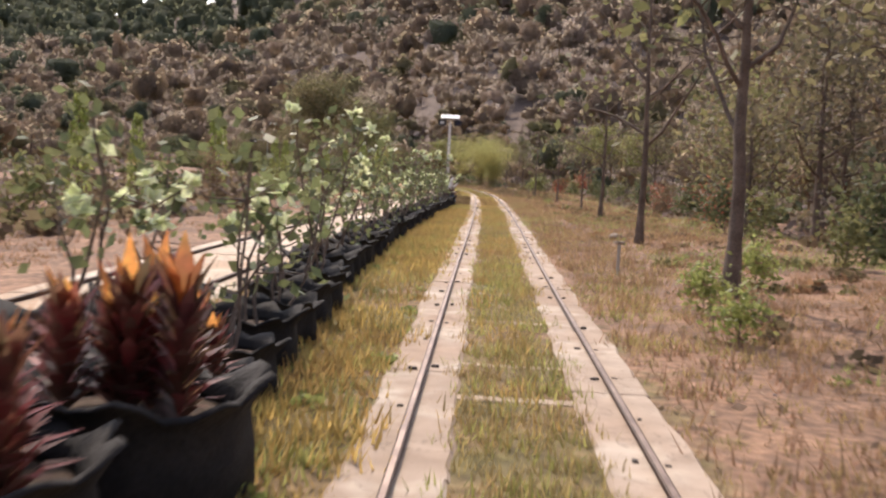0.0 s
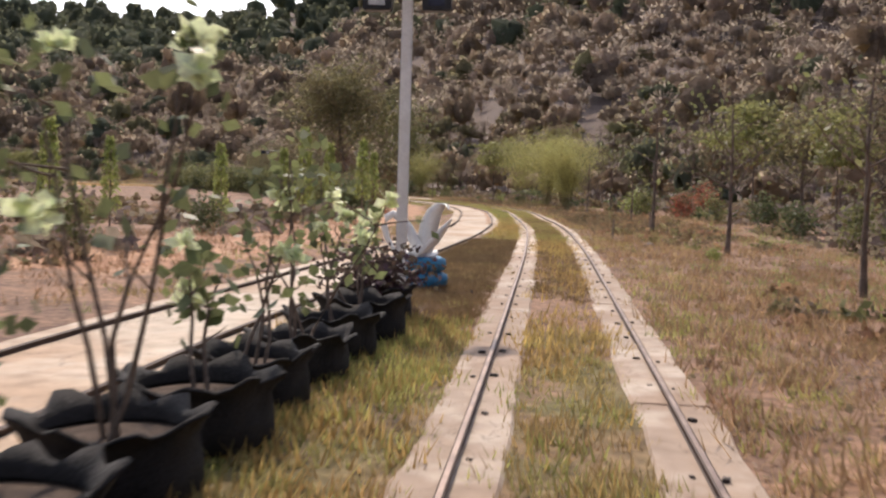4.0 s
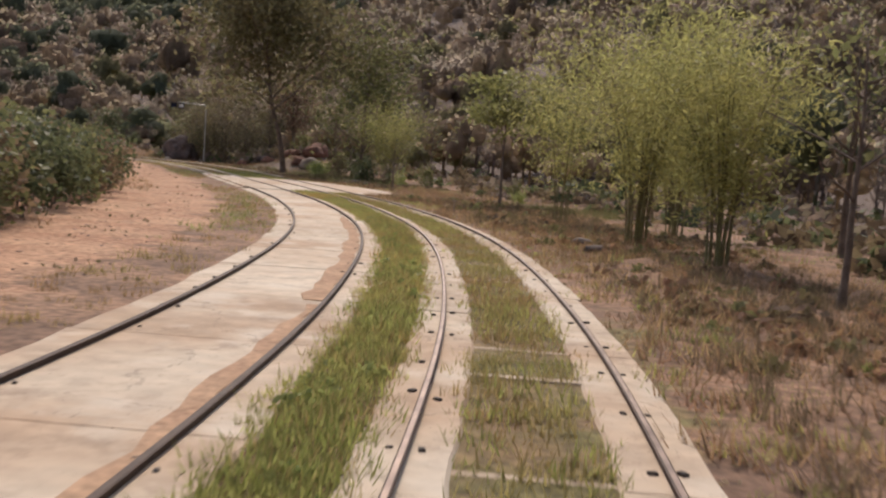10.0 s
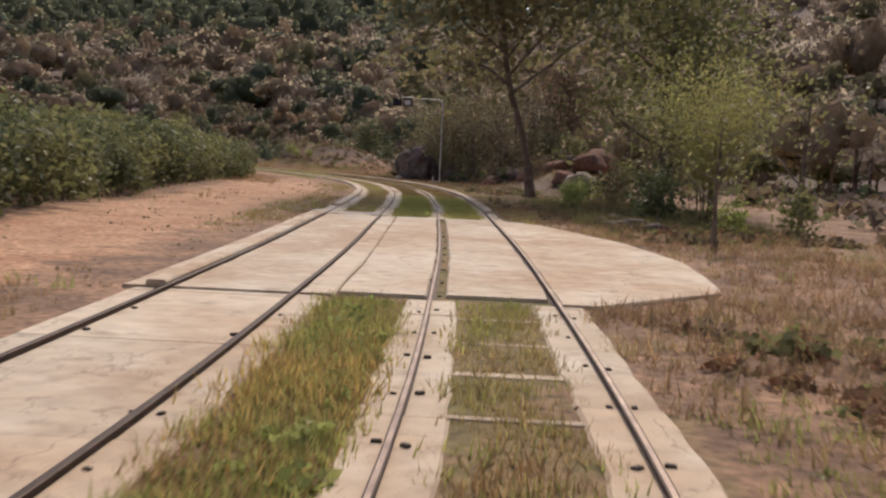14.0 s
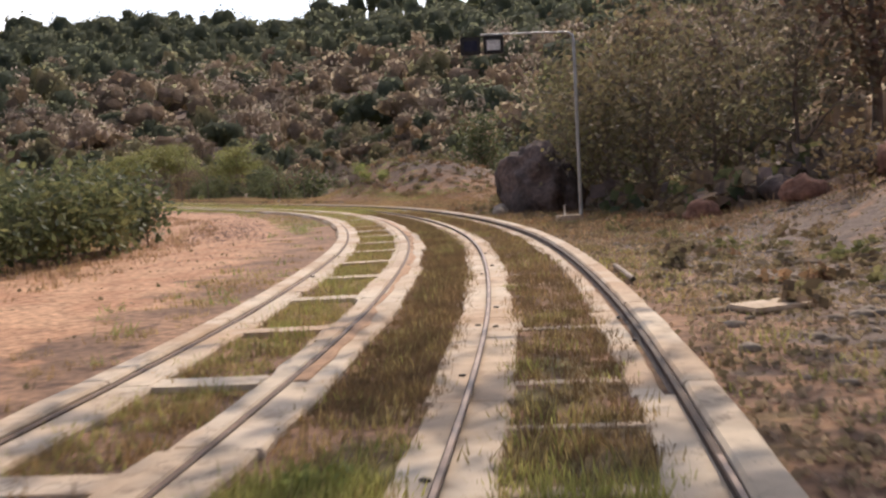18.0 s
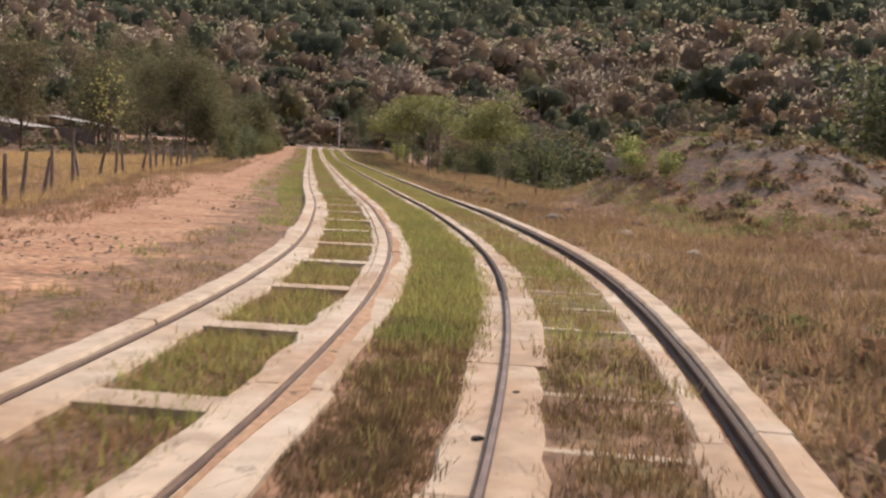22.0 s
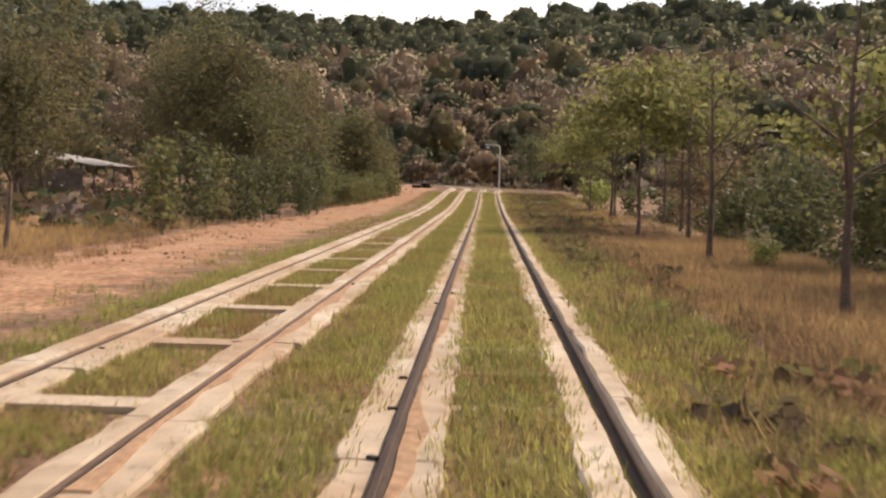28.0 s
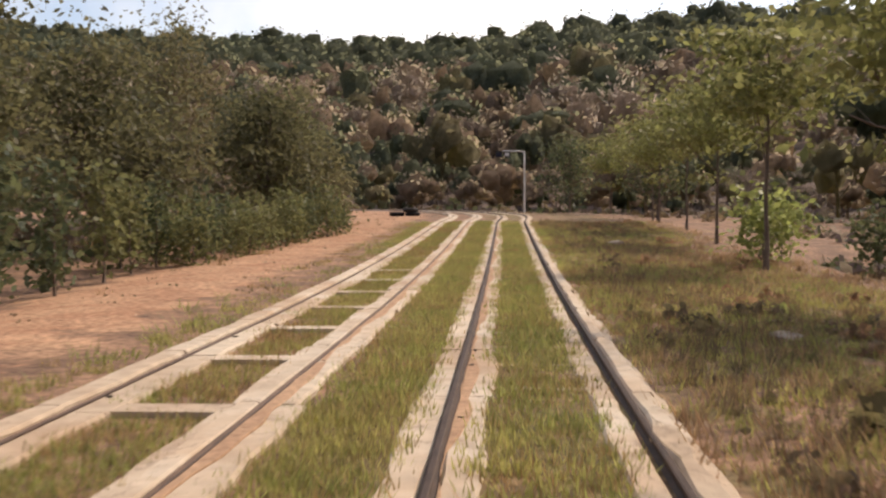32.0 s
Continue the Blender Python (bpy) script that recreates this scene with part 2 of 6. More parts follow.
M_LEAF_LIME = material("lime_leaf", (0.165, 0.185, 0.05), (0.20, 0.19, 0.065), 0.55, 0.5, 5.0, 0.0, glow_through=0.45, island=0.45)
M_LEAF_BAMBOO = material("bamboo_leaf", (0.40, 0.375, 0.125), (0.31, 0.31, 0.10), 0.6, 0.5, 5.0, 0.0, glow_through=0.45, island=0.35)
M_LEAF_BRIGHT = material("bright_leaf", (0.20, 0.26, 0.06), (0.26, 0.28, 0.08), 0.5, 0.6, 5.0, 0.0, glow_through=0.45, island=0.4)
M_RED = material("red_bract", (0.34, 0.045, 0.04), (0.13, 0.06, 0.04), 0.6, 2.0, 20.0, 0.0, glow_through=0.4, island=0.4)
M_WHITE_LEAF = material("pale_bract", (0.80, 0.84, 0.58), (0.66, 0.74, 0.44), 0.6, 3.0, 30.0, 0.0, glow_through=0.4, island=0.2)
M_CROTON = material("crimson_cordyline", (0.17, 0.014, 0.022), (0.05, 0.010, 0.02), 0.55, 3.0, 30.0, 0.0, glow_through=0.35, island=0.6)
M_CROTON_TIP = material("orange_cordyline", (0.70, 0.30, 0.05), (0.42, 0.07, 0.03), 0.45, 3.0, 30.0, 0.0, glow_through=0.4, island=0.4)
M_PURPLE = material("purple_foliage", (0.065, 0.022, 0.042), (0.035, 0.014, 0.028), 0.6, 3.0, 30.0, 0.0, glow_through=0.2, island=0.5)
M_TYRE = material("black_tyre_rubber", (0.014, 0.013, 0.014), (0.028, 0.025, 0.024), 0.88, 6.0, 60.0, 0.5)
M_POT_LEAF = material("pot_shrub_leaf", (0.075, 0.11, 0.045), (0.11, 0.14, 0.05), 0.5, 3.0, 30.0, 0.0, glow_through=0.35, island=0.4)
M_TARP = material("tan_tarpaulin", (0.50, 0.36, 0.23), (0.40, 0.27, 0.17), 0.8, 2.0, 20.0, 0.1)
M_SOIL = material("dark_soil", (0.10, 0.07, 0.05), (0.06, 0.04, 0.03), 1.0, 8.0, 60.0, 0.8)
M_BLUE = material("blue_painted_rubber", (0.035, 0.22, 0.38), (0.03, 0.16, 0.30), 0.5, 5.0, 50.0, 0.3)
M_WHITE = material("white_paint", (0.82, 0.81, 0.78), (0.72, 0.70, 0.66), 0.5, 3.0, 30.0, 0.04, grain_low=0.92, grain_high=1.05)
M_STEEL = material("galvanised_steel", (0.50, 0.50, 0.50), (0.40, 0.40, 0.40), 0.4, 6.0, 60.0, 0.1, 0.6)
M_BLACK = material("black_housing", (0.03, 0.03, 0.033), None, 0.45, 6.0, 60.0, 0.1)
M_PANEL = material("solar_panel_glass", (0.02, 0.025, 0.05), (0.03, 0.035, 0.06), 0.12, 8.0, 30.0, 0.0)
M_LENS_AND_SHEEN = material("lens_and_sky_sheen", (0.65, 0.66, 0.66), None, 0.2, 6.0, 60.0, 0.05)
M_ROCK = material("weathered_rock", (0.15, 0.108, 0.095), (0.055, 0.042, 0.038), 0.9, 0.7, 7.0, 1.0, grain_low=0.6, grain_high=1.35, relief=0.06)
M_STONE = material("pale_stone", (0.36, 0.295, 0.24), (0.24, 0.19, 0.15), 0.9, 3.0, 25.0, 0.7, obj_random=0.2)
M_WOOD = material("weathered_post_wood", (0.27, 0.21, 0.165), (0.17, 0.13, 0.10), 0.9, 4.0, 50.0, 0.6)
M_ROOF = material("grey_fibre_roof", (0.48, 0.45, 0.43), (0.36, 0.33, 0.31), 0.8, 2.0, 25.0, 0.2)

# ---- the track's plan ----
TRACK = [(-1.23, -35.98), (-0.82, -25.99), (-0.41, -16.00), (-0.00, -6.00), (0.41, 3.99), (0.79, 13.98), (1.20, 23.97), (1.58, 33.96), (1.89, 43.96), (2.14, 53.96), (2.20, 63.95), (1.85, 73.95), (1.25, 83.92), (-0.33, 93.78), (-3.21, 103.34), (-7.05, 112.57), (-11.22, 121.66), (-15.55, 130.67), (-20.26, 139.49), (-25.72, 147.85), (-32.18, 155.47), (-39.49, 162.25), (-47.76, 167.84), (-56.37, 172.93), (-64.99, 178.01), (-73.60, 183.09), (-82.20, 188.20), (-90.79, 193.31), (-99.39, 198.42), (-107.98, 203.54), (-116.57, 208.66), (-125.16, 213.77), (-133.76, 218.89), (-142.35, 224.00), (-152.05, 226.41), (-162.04, 225.90), (-171.45, 222.51), (-179.48, 216.54), (-185.42, 208.51)]

GAUGE = 1.20
TP = np.array(TRACK)


def spline(p, step=0.5):
    out = []
    for i in range(len(p) - 1):
        a, b, c, d = p[max(i - 1, 0)], p[i], p[i + 1], p[min(i + 2, len(p) - 1)]
        for u in np.arange(0, 1, step / 10):
            out.append(0.5 * (2 * b + (c - a) * u + (2 * a - 5 * b + 4 * c - d) * u * u + (3 * b - a - 3 * c + d) * u ** 3))
    return np.array(out + [p[-1]])


LINE = spline(TP)
LSEG = np.linalg.norm(np.diff(LINE, axis=0), axis=1)
LS = np.concatenate([[0], np.cumsum(LSEG)]) - 36.0
LT = np.gradient(LINE, axis=0)
LT /= np.linalg.norm(LT, axis=1)[:, None]
S_END = float(LS[-1])


def sm(v):
    v = np.clip(v, 0, 1)
    return v * v * (3 - 2 * v)


def rise(s):
    return 1.15 * sm((np.asarray(s) - 250) / 62)


def at(s, d):
    """World x, y of a place s metres along the track and d metres to its right (arrays)."""
    s, d = np.broadcast_arrays(np.asarray(s, float), np.asarray(d, float))
    x, y = np.interp(s, LS, LINE[:, 0]), np.interp(s, LS, LINE[:, 1])
    tx, ty = np.interp(s, LS, LT[:, 0]), np.interp(s, LS, LT[:, 1])
    return x + ty * d, y - tx * d


def track_coords(x, y):
    x, y = np.asarray(x, float), np.asarray(y, float)
    sh = x.shape
    x, y = x.ravel(), y.ravel()
    s, d = np.empty(len(x)), np.empty(len(x))
    pts, tan, ls = LINE[::4], LT[::4], LS[::4]
    for i in range(0, len(x), 20000):
        dx, dy = x[i:i + 20000, None] - pts[None, :, 0], y[i:i + 20000, None] - pts[None, :, 1]
        j = (dx * dx + dy * dy).argmin(1)
        k = np.arange(len(j))
        along = dx[k, j] * tan[j, 0] + dy[k, j] * tan[j, 1]
        side = dx[k, j] * tan[j, 1] - dy[k, j] * tan[j, 0]
        s[i:i + 20000] = ls[j] + np.clip(along, -1.2, 1.2)
        d[i:i + 20000] = np.sign(side) * np.hypot(dx[k, j], dy[k, j])
        near = np.abs(along) < 1.3
        d[i:i + 20000][near] = side[near]
    return s.reshape(sh), d.reshape(sh)


def wave(x, y, f, seed):
    r = np.random.RandomState(seed)
    v = 0
    for k in range(6):
        a, p = r.uniform(0, 6.283, 2)
        g = f * r.uniform(0.6, 1.8)
        v = v + np.sin(g * (x * math.cos(a) + y * math.sin(a)) + p)
    return v / 6


def left_centre(s):
    """Offset of the second track's centre line."""
    return np.interp(s, [-36, 20, 40, 50, 57, 66, 74, 90, 105, 122, 131, 143, 158, 166, 174, 196, 236, 300], [-3.9, -3.65, -3.45, -2.95, -2.55, -2.25, -2.2, -2.3, -2.45, -2.51, -2.47, -2.37, -2.37, -2.31, -2.43, -2.52, -2.44, -2.44])


AZ = [-180, -60, -40, -30, -20, -14, -10, -5, 0, 3, 8, 16, 24, 32, 36, 40, 44, 50, 54, 60, 75, 80, 90, 110, 140, 180]
CREST = [90, 90, 90, 106, 80, 85, 98, 108, 113, 107, 111, 94, 103, 115, 113, 106, 114, 113, 106, 104, 112, 121, 138, 110, 90, 90]
SLOPE = [300, 250, 260, 280, 290, 296, 300, 315, 330, 356, 400, 470, 520, 560, 580, 600, 608, 620, 628, 640, 650, 650, 650, 600, 400, 300]


def hill(x, y, s, d):
    r = np.abs(d)
    r0 = np.where(d > 0, 30 + 8 * wave(x, y, 0.03, 5), 62 + 8 * wave(x, y, 0.03, 6))
    az = np.degrees(np.arctan2(-(x - 2), y - 54))
    top = np.interp(az, AZ, CREST) * (1.015 + 0.07 * wave(x, y, 0.012, 7) + 0.05 * wave(x, y, 0.035, 8))
    u = np.maximum(r - r0, 0) / np.interp(az, AZ, SLOPE)
    return top * np.where(u < 1, u ** 1.1, np.maximum(1 - 0.12 * (u - 1), 0.3))


def ground_height(x, y, s=None, d=None):
    x, y = np.asarray(x, float), np.asarray(y, float)
    if s is None:
        s, d = track_coords(x, y)
    z = -0.064 + rise(s)
    far = sm((np.where(d > 0, d - 1.6, -d - 5.0)) / 4)
    z = z + far * (0.10 * wave(x, y, 0.9, 1) + 0.16 * wave(x, y, 0.25, 2))
    z = z - 0.12 * sm((s - 175) / 25) * sm((d - 1.6) / 3.0) - 2.2 * sm((s - 197) / 10) * (1 - 0.8 * sm((s - 256) / 22)) * sm((d - 6.6) / 3.5) - 0.2 * sm((s - 150) / 20) * sm((-d - 5.5) / 4)
    for ms, md, rs, rd, hh in ((188.5, 6.7, 6.0, 2.5, 2.2), (188.0, 10.2, 6.5, 3.2, 1.6), (198, 12.5, 6, 5, 0.8), (147.5, 6.8, 4.5, 2.6, 1.0), (153, 8.3, 6, 3.2, 1.1), (82, 2.6, 1.0, 0.7, 0.12), (89.5, 2.4, 0.9, 0.7, 0.28)):
        q = ((s - ms) / rs) ** 2 + ((d - md) / rd) ** 2
        z = z + hh * np.exp(-q * 1.4) * (1 + 0.25 * wave(x, y, 1.2, 3))
    return z + hill(x, y, s, d)


def gz(x, y):
    return float(ground_height(np.array([x]), np.array([y]))[0])


# ---- mesh helpers ----
def part(name, mesh, mat, parent=None, label="", smooth=False):
    """Links a bmesh, or verts and faces, as one mesh object."""
    if isinstance(mesh, bmesh.types.BMesh):
        me = bpy.data.meshes.new(name)
        mesh.to_mesh(me)
        mesh.free()
    elif isinstance(mesh, bpy.types.Mesh):
        me = mesh
    else:
        me = fast_mesh(name, *mesh)
    if mat and not me.materials:
        me.materials.append(mat)
    if smooth:
        me.shade_smooth()
    ob = new(name, me)
    if parent:
        ob.parent = parent
    if label:
        ob["label"] = label
    return ob


def fast_mesh(name, verts, faces):
    me = bpy.data.meshes.new(name)
    verts = np.asarray(verts, np.float32).reshape(-1, 3)
    if isinstance(faces, np.ndarray) and faces.ndim == 2:
        n, k = faces.shape
        me.vertices.add(len(verts))
        me.vertices.foreach_set("co", verts.ravel())
        me.loops.add(n * k)
        me.loops.foreach_set("vertex_index", faces.astype(np.int32).ravel())
        me.polygons.add(n)
        me.polygons.foreach_set("loop_start", np.arange(0, n * k, k, dtype=np.int32))
        me.update(calc_edges=True)
        me.validate()
    else:
        me.from_pydata(verts.tolist(), [], [tuple(f) for f in faces])
        me.update()
    return me


def thing(name, x, y, z, label, category, group="", kind="", turn=0.0):
    e = new(name)
    e.matrix_basis = pose(x, y, z, 0, 0, turn)
    return tagged(e, label, category, group, kind)


def join(*geos):
    vs, fs, n = [], [], 0
    for v, f in geos:
        v = np.asarray(v, float).reshape(-1, 3)
        vs.append(v)
        fs.append(np.asarray(f, int) + n)
        n += len(v)
    return np.concatenate(vs), np.concatenate(fs)


def tube(points, radii, sides=6):
    """Quads round a bent line, tips closed to a point by a small ring."""
    points = np.asarray(points, float)
    n = len(points)
    t = np.gradient(points, axis=0)
    t /= np.linalg.norm(t, axis=1)[:, None] + 1e-9
    up = np.where(np.abs(t[:, 2:3]) > 0.9, [[1.0, 0, 0]], [[0, 0, 1.0]])
    a = np.cross(t, up)
    a /= np.linalg.norm(a, axis=1)[:, None] + 1e-9
    b = np.cross(t, a)
    ang = np.arange(sides) * 2 * math.pi / sides
    v = points[:, None] + np.asarray(radii)[:, None, None] * (np.cos(ang)[None, :, None] * a[:, None] + np.sin(ang)[None, :, None] * b[:, None])
    f = []
    for i in range(n - 1):
        for k in range(sides):
            k2 = (k + 1) % sides
            f.append((i * sides + k, i * sides + k2, (i + 1) * sides + k2, (i + 1) * sides + k))
    return v.reshape(-1, 3), np.array(f)


def leaves(centres, size, rng, long=1.8, droop=0.0, up=0.0):
    """Folded rhombus leaves at the given centres."""
    n = len(centres)
    a = rng.normal(size=(n, 3))
    a[:, 2] = a[:, 2] * 0.7 - droop + up
    a /= np.linalg.norm(a, axis=1)[:, None]
    b = np.cross(a, rng.normal(size=(n, 3)))
    b /= np.linalg.norm(b, axis=1)[:, None] + 1e-9
    sz = size * rng.uniform(0.6, 1.35, (n, 1))
    c = np.asarray(centres)
    v = np.stack([c - a * sz * long / 2, c + b * sz / 2, c + a * sz * long / 2, c - b * sz / 2], 1).reshape(-1, 3)
    f = np.arange(4 * n).reshape(n, 4)
    return v, f


def scatter(templates, xs, ys, zs, scales, rng, lean=0.06):
    """One mesh out of many turned and scaled copies of the templates."""
    out_v, out_f, base = [], [], 0
    pick = rng.randint(0, len(templates), len(xs))
    for ti, (tv, tf) in enumerate(templates):
        idx = np.where(pick == ti)[0]
        if not len(idx):
            continue
        a = rng.uniform(0, 6.283, len(idx))
        c, s_ = np.cos(a)[:, None], np.sin(a)[:, None]
        sc = np.asarray(scales)[idx][:, None]
        sx = sc * rng.uniform(0.85, 1.15, (len(idx), 1))
        lx, ly = rng.normal(0, lean, (len(idx), 1)), rng.normal(0, lean, (len(idx), 1))
        vz = tv[None, :, 2] * sc
        vx = (tv[None, :, 0] * c - tv[None, :, 1] * s_) * sx + vz * lx + np.asarray(xs)[idx][:, None]
        vy = (tv[None, :, 0] * s_ + tv[None, :, 1] * c) * sx + vz * ly + np.asarray(ys)[idx][:, None]
        v = np.stack([vx, vy, vz + np.asarray(zs)[idx][:, None]], -1).reshape(-1, 3)
        f = (tf[None] + (np.arange(len(idx)) * len(tv))[:, None, None]).reshape(-1, tf.shape[1]) + base
        out_v.append(v), out_f.append(f)
        base += len(v)
    return np.concatenate(out_v), np.concatenate(out_f)


def box(x0, y0, z0, x1, y1, z1, bevel=0.0):
    bm = bmesh.new()
    bmesh.ops.create_cube(bm, size=1)
    for v in bm.verts:
        v.co = Vector(((x0 + x1) / 2 + v.co.x * (x1 - x0), (y0 + y1) / 2 + v.co.y * (y1 - y0), (z0 + z1) / 2 + v.co.z * (z1 - z0)))
    if bevel:
        bmesh.ops.bevel(bm, geom=bm.edges[:], offset=bevel, segments=2, affect="EDGES")
    return bm


# ---- ground ----
def axis(lo, hi, step, far):
    a = list(np.arange(lo, hi + step / 2, step))
    g, p, q = step, lo, hi
    left, right = [], []
    while p > -far:
        g *= 1.16
        p -= g
        left.append(p)
    g = step
    while q < far:
        g *= 1.16
        q += g
        right.append(q)
    return np.array(left[::-1] + a + right)


gx, gy = axis(-190, 45, 1.0, 2600), axis(-25, 250, 1.0, 2600)
GX, GY = np.meshgrid(gx, gy)
GS, GD = track_coords(GX, GY)
GZ = ground_height(GX, GY, GS, GD)
ny, nx = GX.shape
idx = np.arange(nx * ny).reshape(ny, nx)
faces = np.stack([idx[:-1, :-1], idx[:-1, 1:], idx[1:, 1:], idx[1:, :-1]], -1).reshape(-1, 4)
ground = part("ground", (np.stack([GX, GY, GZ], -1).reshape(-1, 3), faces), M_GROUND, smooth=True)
tagged(ground, "dry grass and orange dirt valley floor with hills", "ground", kind="structure")
lc = left_centre(GS)
dirt = sm((lc - 1.6 - GD) / 1.0) * sm((GD + 9.0) / 1.5) * (0.9 * (GS > 45) + 0.2 * (GS <= 45)) + 0.22 * sm((GD - 1.5) / 2) * sm((12 - GD) / 4) * (0.5 + 0.5 * wave(GX, GY, 0.35, 21))
brown = np.interp(GS, [40.5, 42, 56, 58, 138, 142, 167, 172], [1, 0.25, 0.25, 1, 1, 0.45, 0.45, 1])
green = brown * sm((1.1 - np.abs(GD)) / 0.4) * 0.75 + brown * sm((GD - lc - 0.9) / 0.3) * sm((-0.9 - GD) / 0.3) * 0.8 + 0.55 * sm((GS - 236) / 15) * sm((GD - 1.2) / 0.5) * sm((6 - GD) / 2)
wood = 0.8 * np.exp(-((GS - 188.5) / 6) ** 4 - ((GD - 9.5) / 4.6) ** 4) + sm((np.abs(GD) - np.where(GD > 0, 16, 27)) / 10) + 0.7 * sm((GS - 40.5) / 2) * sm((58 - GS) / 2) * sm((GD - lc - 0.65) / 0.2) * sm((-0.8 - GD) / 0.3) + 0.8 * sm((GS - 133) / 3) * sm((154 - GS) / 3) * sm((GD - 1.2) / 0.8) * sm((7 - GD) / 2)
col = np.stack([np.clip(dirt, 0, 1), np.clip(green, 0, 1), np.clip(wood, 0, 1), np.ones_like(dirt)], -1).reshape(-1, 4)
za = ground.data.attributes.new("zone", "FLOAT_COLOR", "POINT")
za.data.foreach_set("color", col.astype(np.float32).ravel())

# ---- tracks ----
RAIL_TOP, CON = 0.0, -0.045
X0, X1 = 112.2, 125.6        # the concrete crossing


def ribbon(s0, s1, d0, d1, top, thick, step=0.8, rough=0.0, seed=0, raised=None):
    """A slab that follows the line between two offsets (functions or numbers), with thickness and uneven edges."""
    r = np.random.RandomState(seed)
    n = max(2, int((s1 - s0) / step) + 1)
    s = np.linspace(s0, s1, n)
    a = (d0(s) if callable(d0) else np.full(n, d0)) + r.normal(0, rough, n)
    b = (d1(s) if callable(d1) else np.full(n, d1)) + r.normal(0, rough, n)
    zt = top + rise(s)
    xa, ya = at(s, a)
    xb, yb = at(s, b)
    e = min(0.02, thick / 3)
    xa2, ya2 = at(s, a + e)
    xb2, yb2 = at(s, b - e)
    v = np.stack([np.stack(q, -1) for q in ((xa, ya, zt - thick), (xa, ya, zt - e), (xa2, ya2, zt), (xb2, yb2, zt), (xb, yb, zt - e), (xb, yb, zt - thick))], 1).reshape(-1, 3)
    f = []
    for i in range(n - 1):
        for k in range(5):
            f.append((i * 6 + k, i * 6 + 6 + k, i * 6 + 7 + k, i * 6 + k + 1))
    f += [tuple(range(6)), tuple(range(6 * n - 1, 6 * n - 7, -1))]
    return v, f


def rail_geo(d, s0, s1):
    n = int((s1 - s0) / 0.8)
    s = np.linspace(s0, s1, n)
    prof = [(-0.045, -0.055), (-0.012, -0.045), (-0.012, -0.022), (-0.022, -0.014), (-0.022, -0.005), (-0.013, 0.0), (0.013, 0.0), (0.022, -0.005), (0.022, -0.014), (0.012, -0.022), (0.012, -0.045), (0.045, -0.055)]
    v = []
    dd = d(s) if callable(d) else np.full(n, d)
    for px, pz in prof:
        x, y = at(s, dd + px)
        v.append(np.stack([x, y, pz + rise(s)], -1))
    v = np.stack(v, 1).reshape(-1, 3)
    m = len(prof)
    f = []
    for i in range(n - 1):
        for k in range(m - 1):
            f.append((i * m + k, (i + 1) * m + k, (i + 1) * m + k + 1, i * m + k + 1))
    return v, f


def build_track(name, label, off, s_from, s_to):
    tr = tagged(new(name), label, "railway track", kind="structure")
    for side in (-1, 1):
        fn = lambda s, k=side: off(s) + k * GAUGE / 2
        own_track = name == "railway_track"
        turn_dull = (172.0 if side < 0 else 138.0) if own_track else X1
        for a, e, head in ((s_from, turn_dull, M_RAILTOP if own_track else M_RAILDULL), (turn_dull, s_to, M_RAILDULL if own_track else M_RAILRUST)):
            ob = part("rail", rail_geo(fn, a, e), M_RAIL, tr, "rusty steel rail with a worn head")
            ob.data.materials.append(head)
            ids = np.zeros(len(ob.data.polygons), np.int32)
            ids[5::11] = 1
            ob.data.polygons.foreach_set("material_index", ids)
    return tr


own = lambda s: np.zeros_like(np.asarray(s, float))
track_own = build_track("railway_track", "narrow railway track with rails set in concrete strips", own, -30, S_END - 6)
track_left = build_track("second_railway_track", "second narrow railway track set in concrete", left_centre, -30, S_END - 6)


def ragged(q, k):
    """Slow wobble and broken bites along a concrete edge."""
    q = np.asarray(q, float)
    bite = np.sin(q * 2.3 + k * 2.1) * np.sin(q * 0.9 + k)
    return np.where(q > X1, 1.0, 0.45) * (0.016 * np.sin(q * 1.1 + k * 1.3) - 0.035 * np.maximum(bite - 0.35, 0) * np.sign(np.sin(k * 6.28 + 1)) + 0.008 * np.sin(q * 6.3 + k) + 0.007 * np.sin(q * 13.1 + k * 3.3))


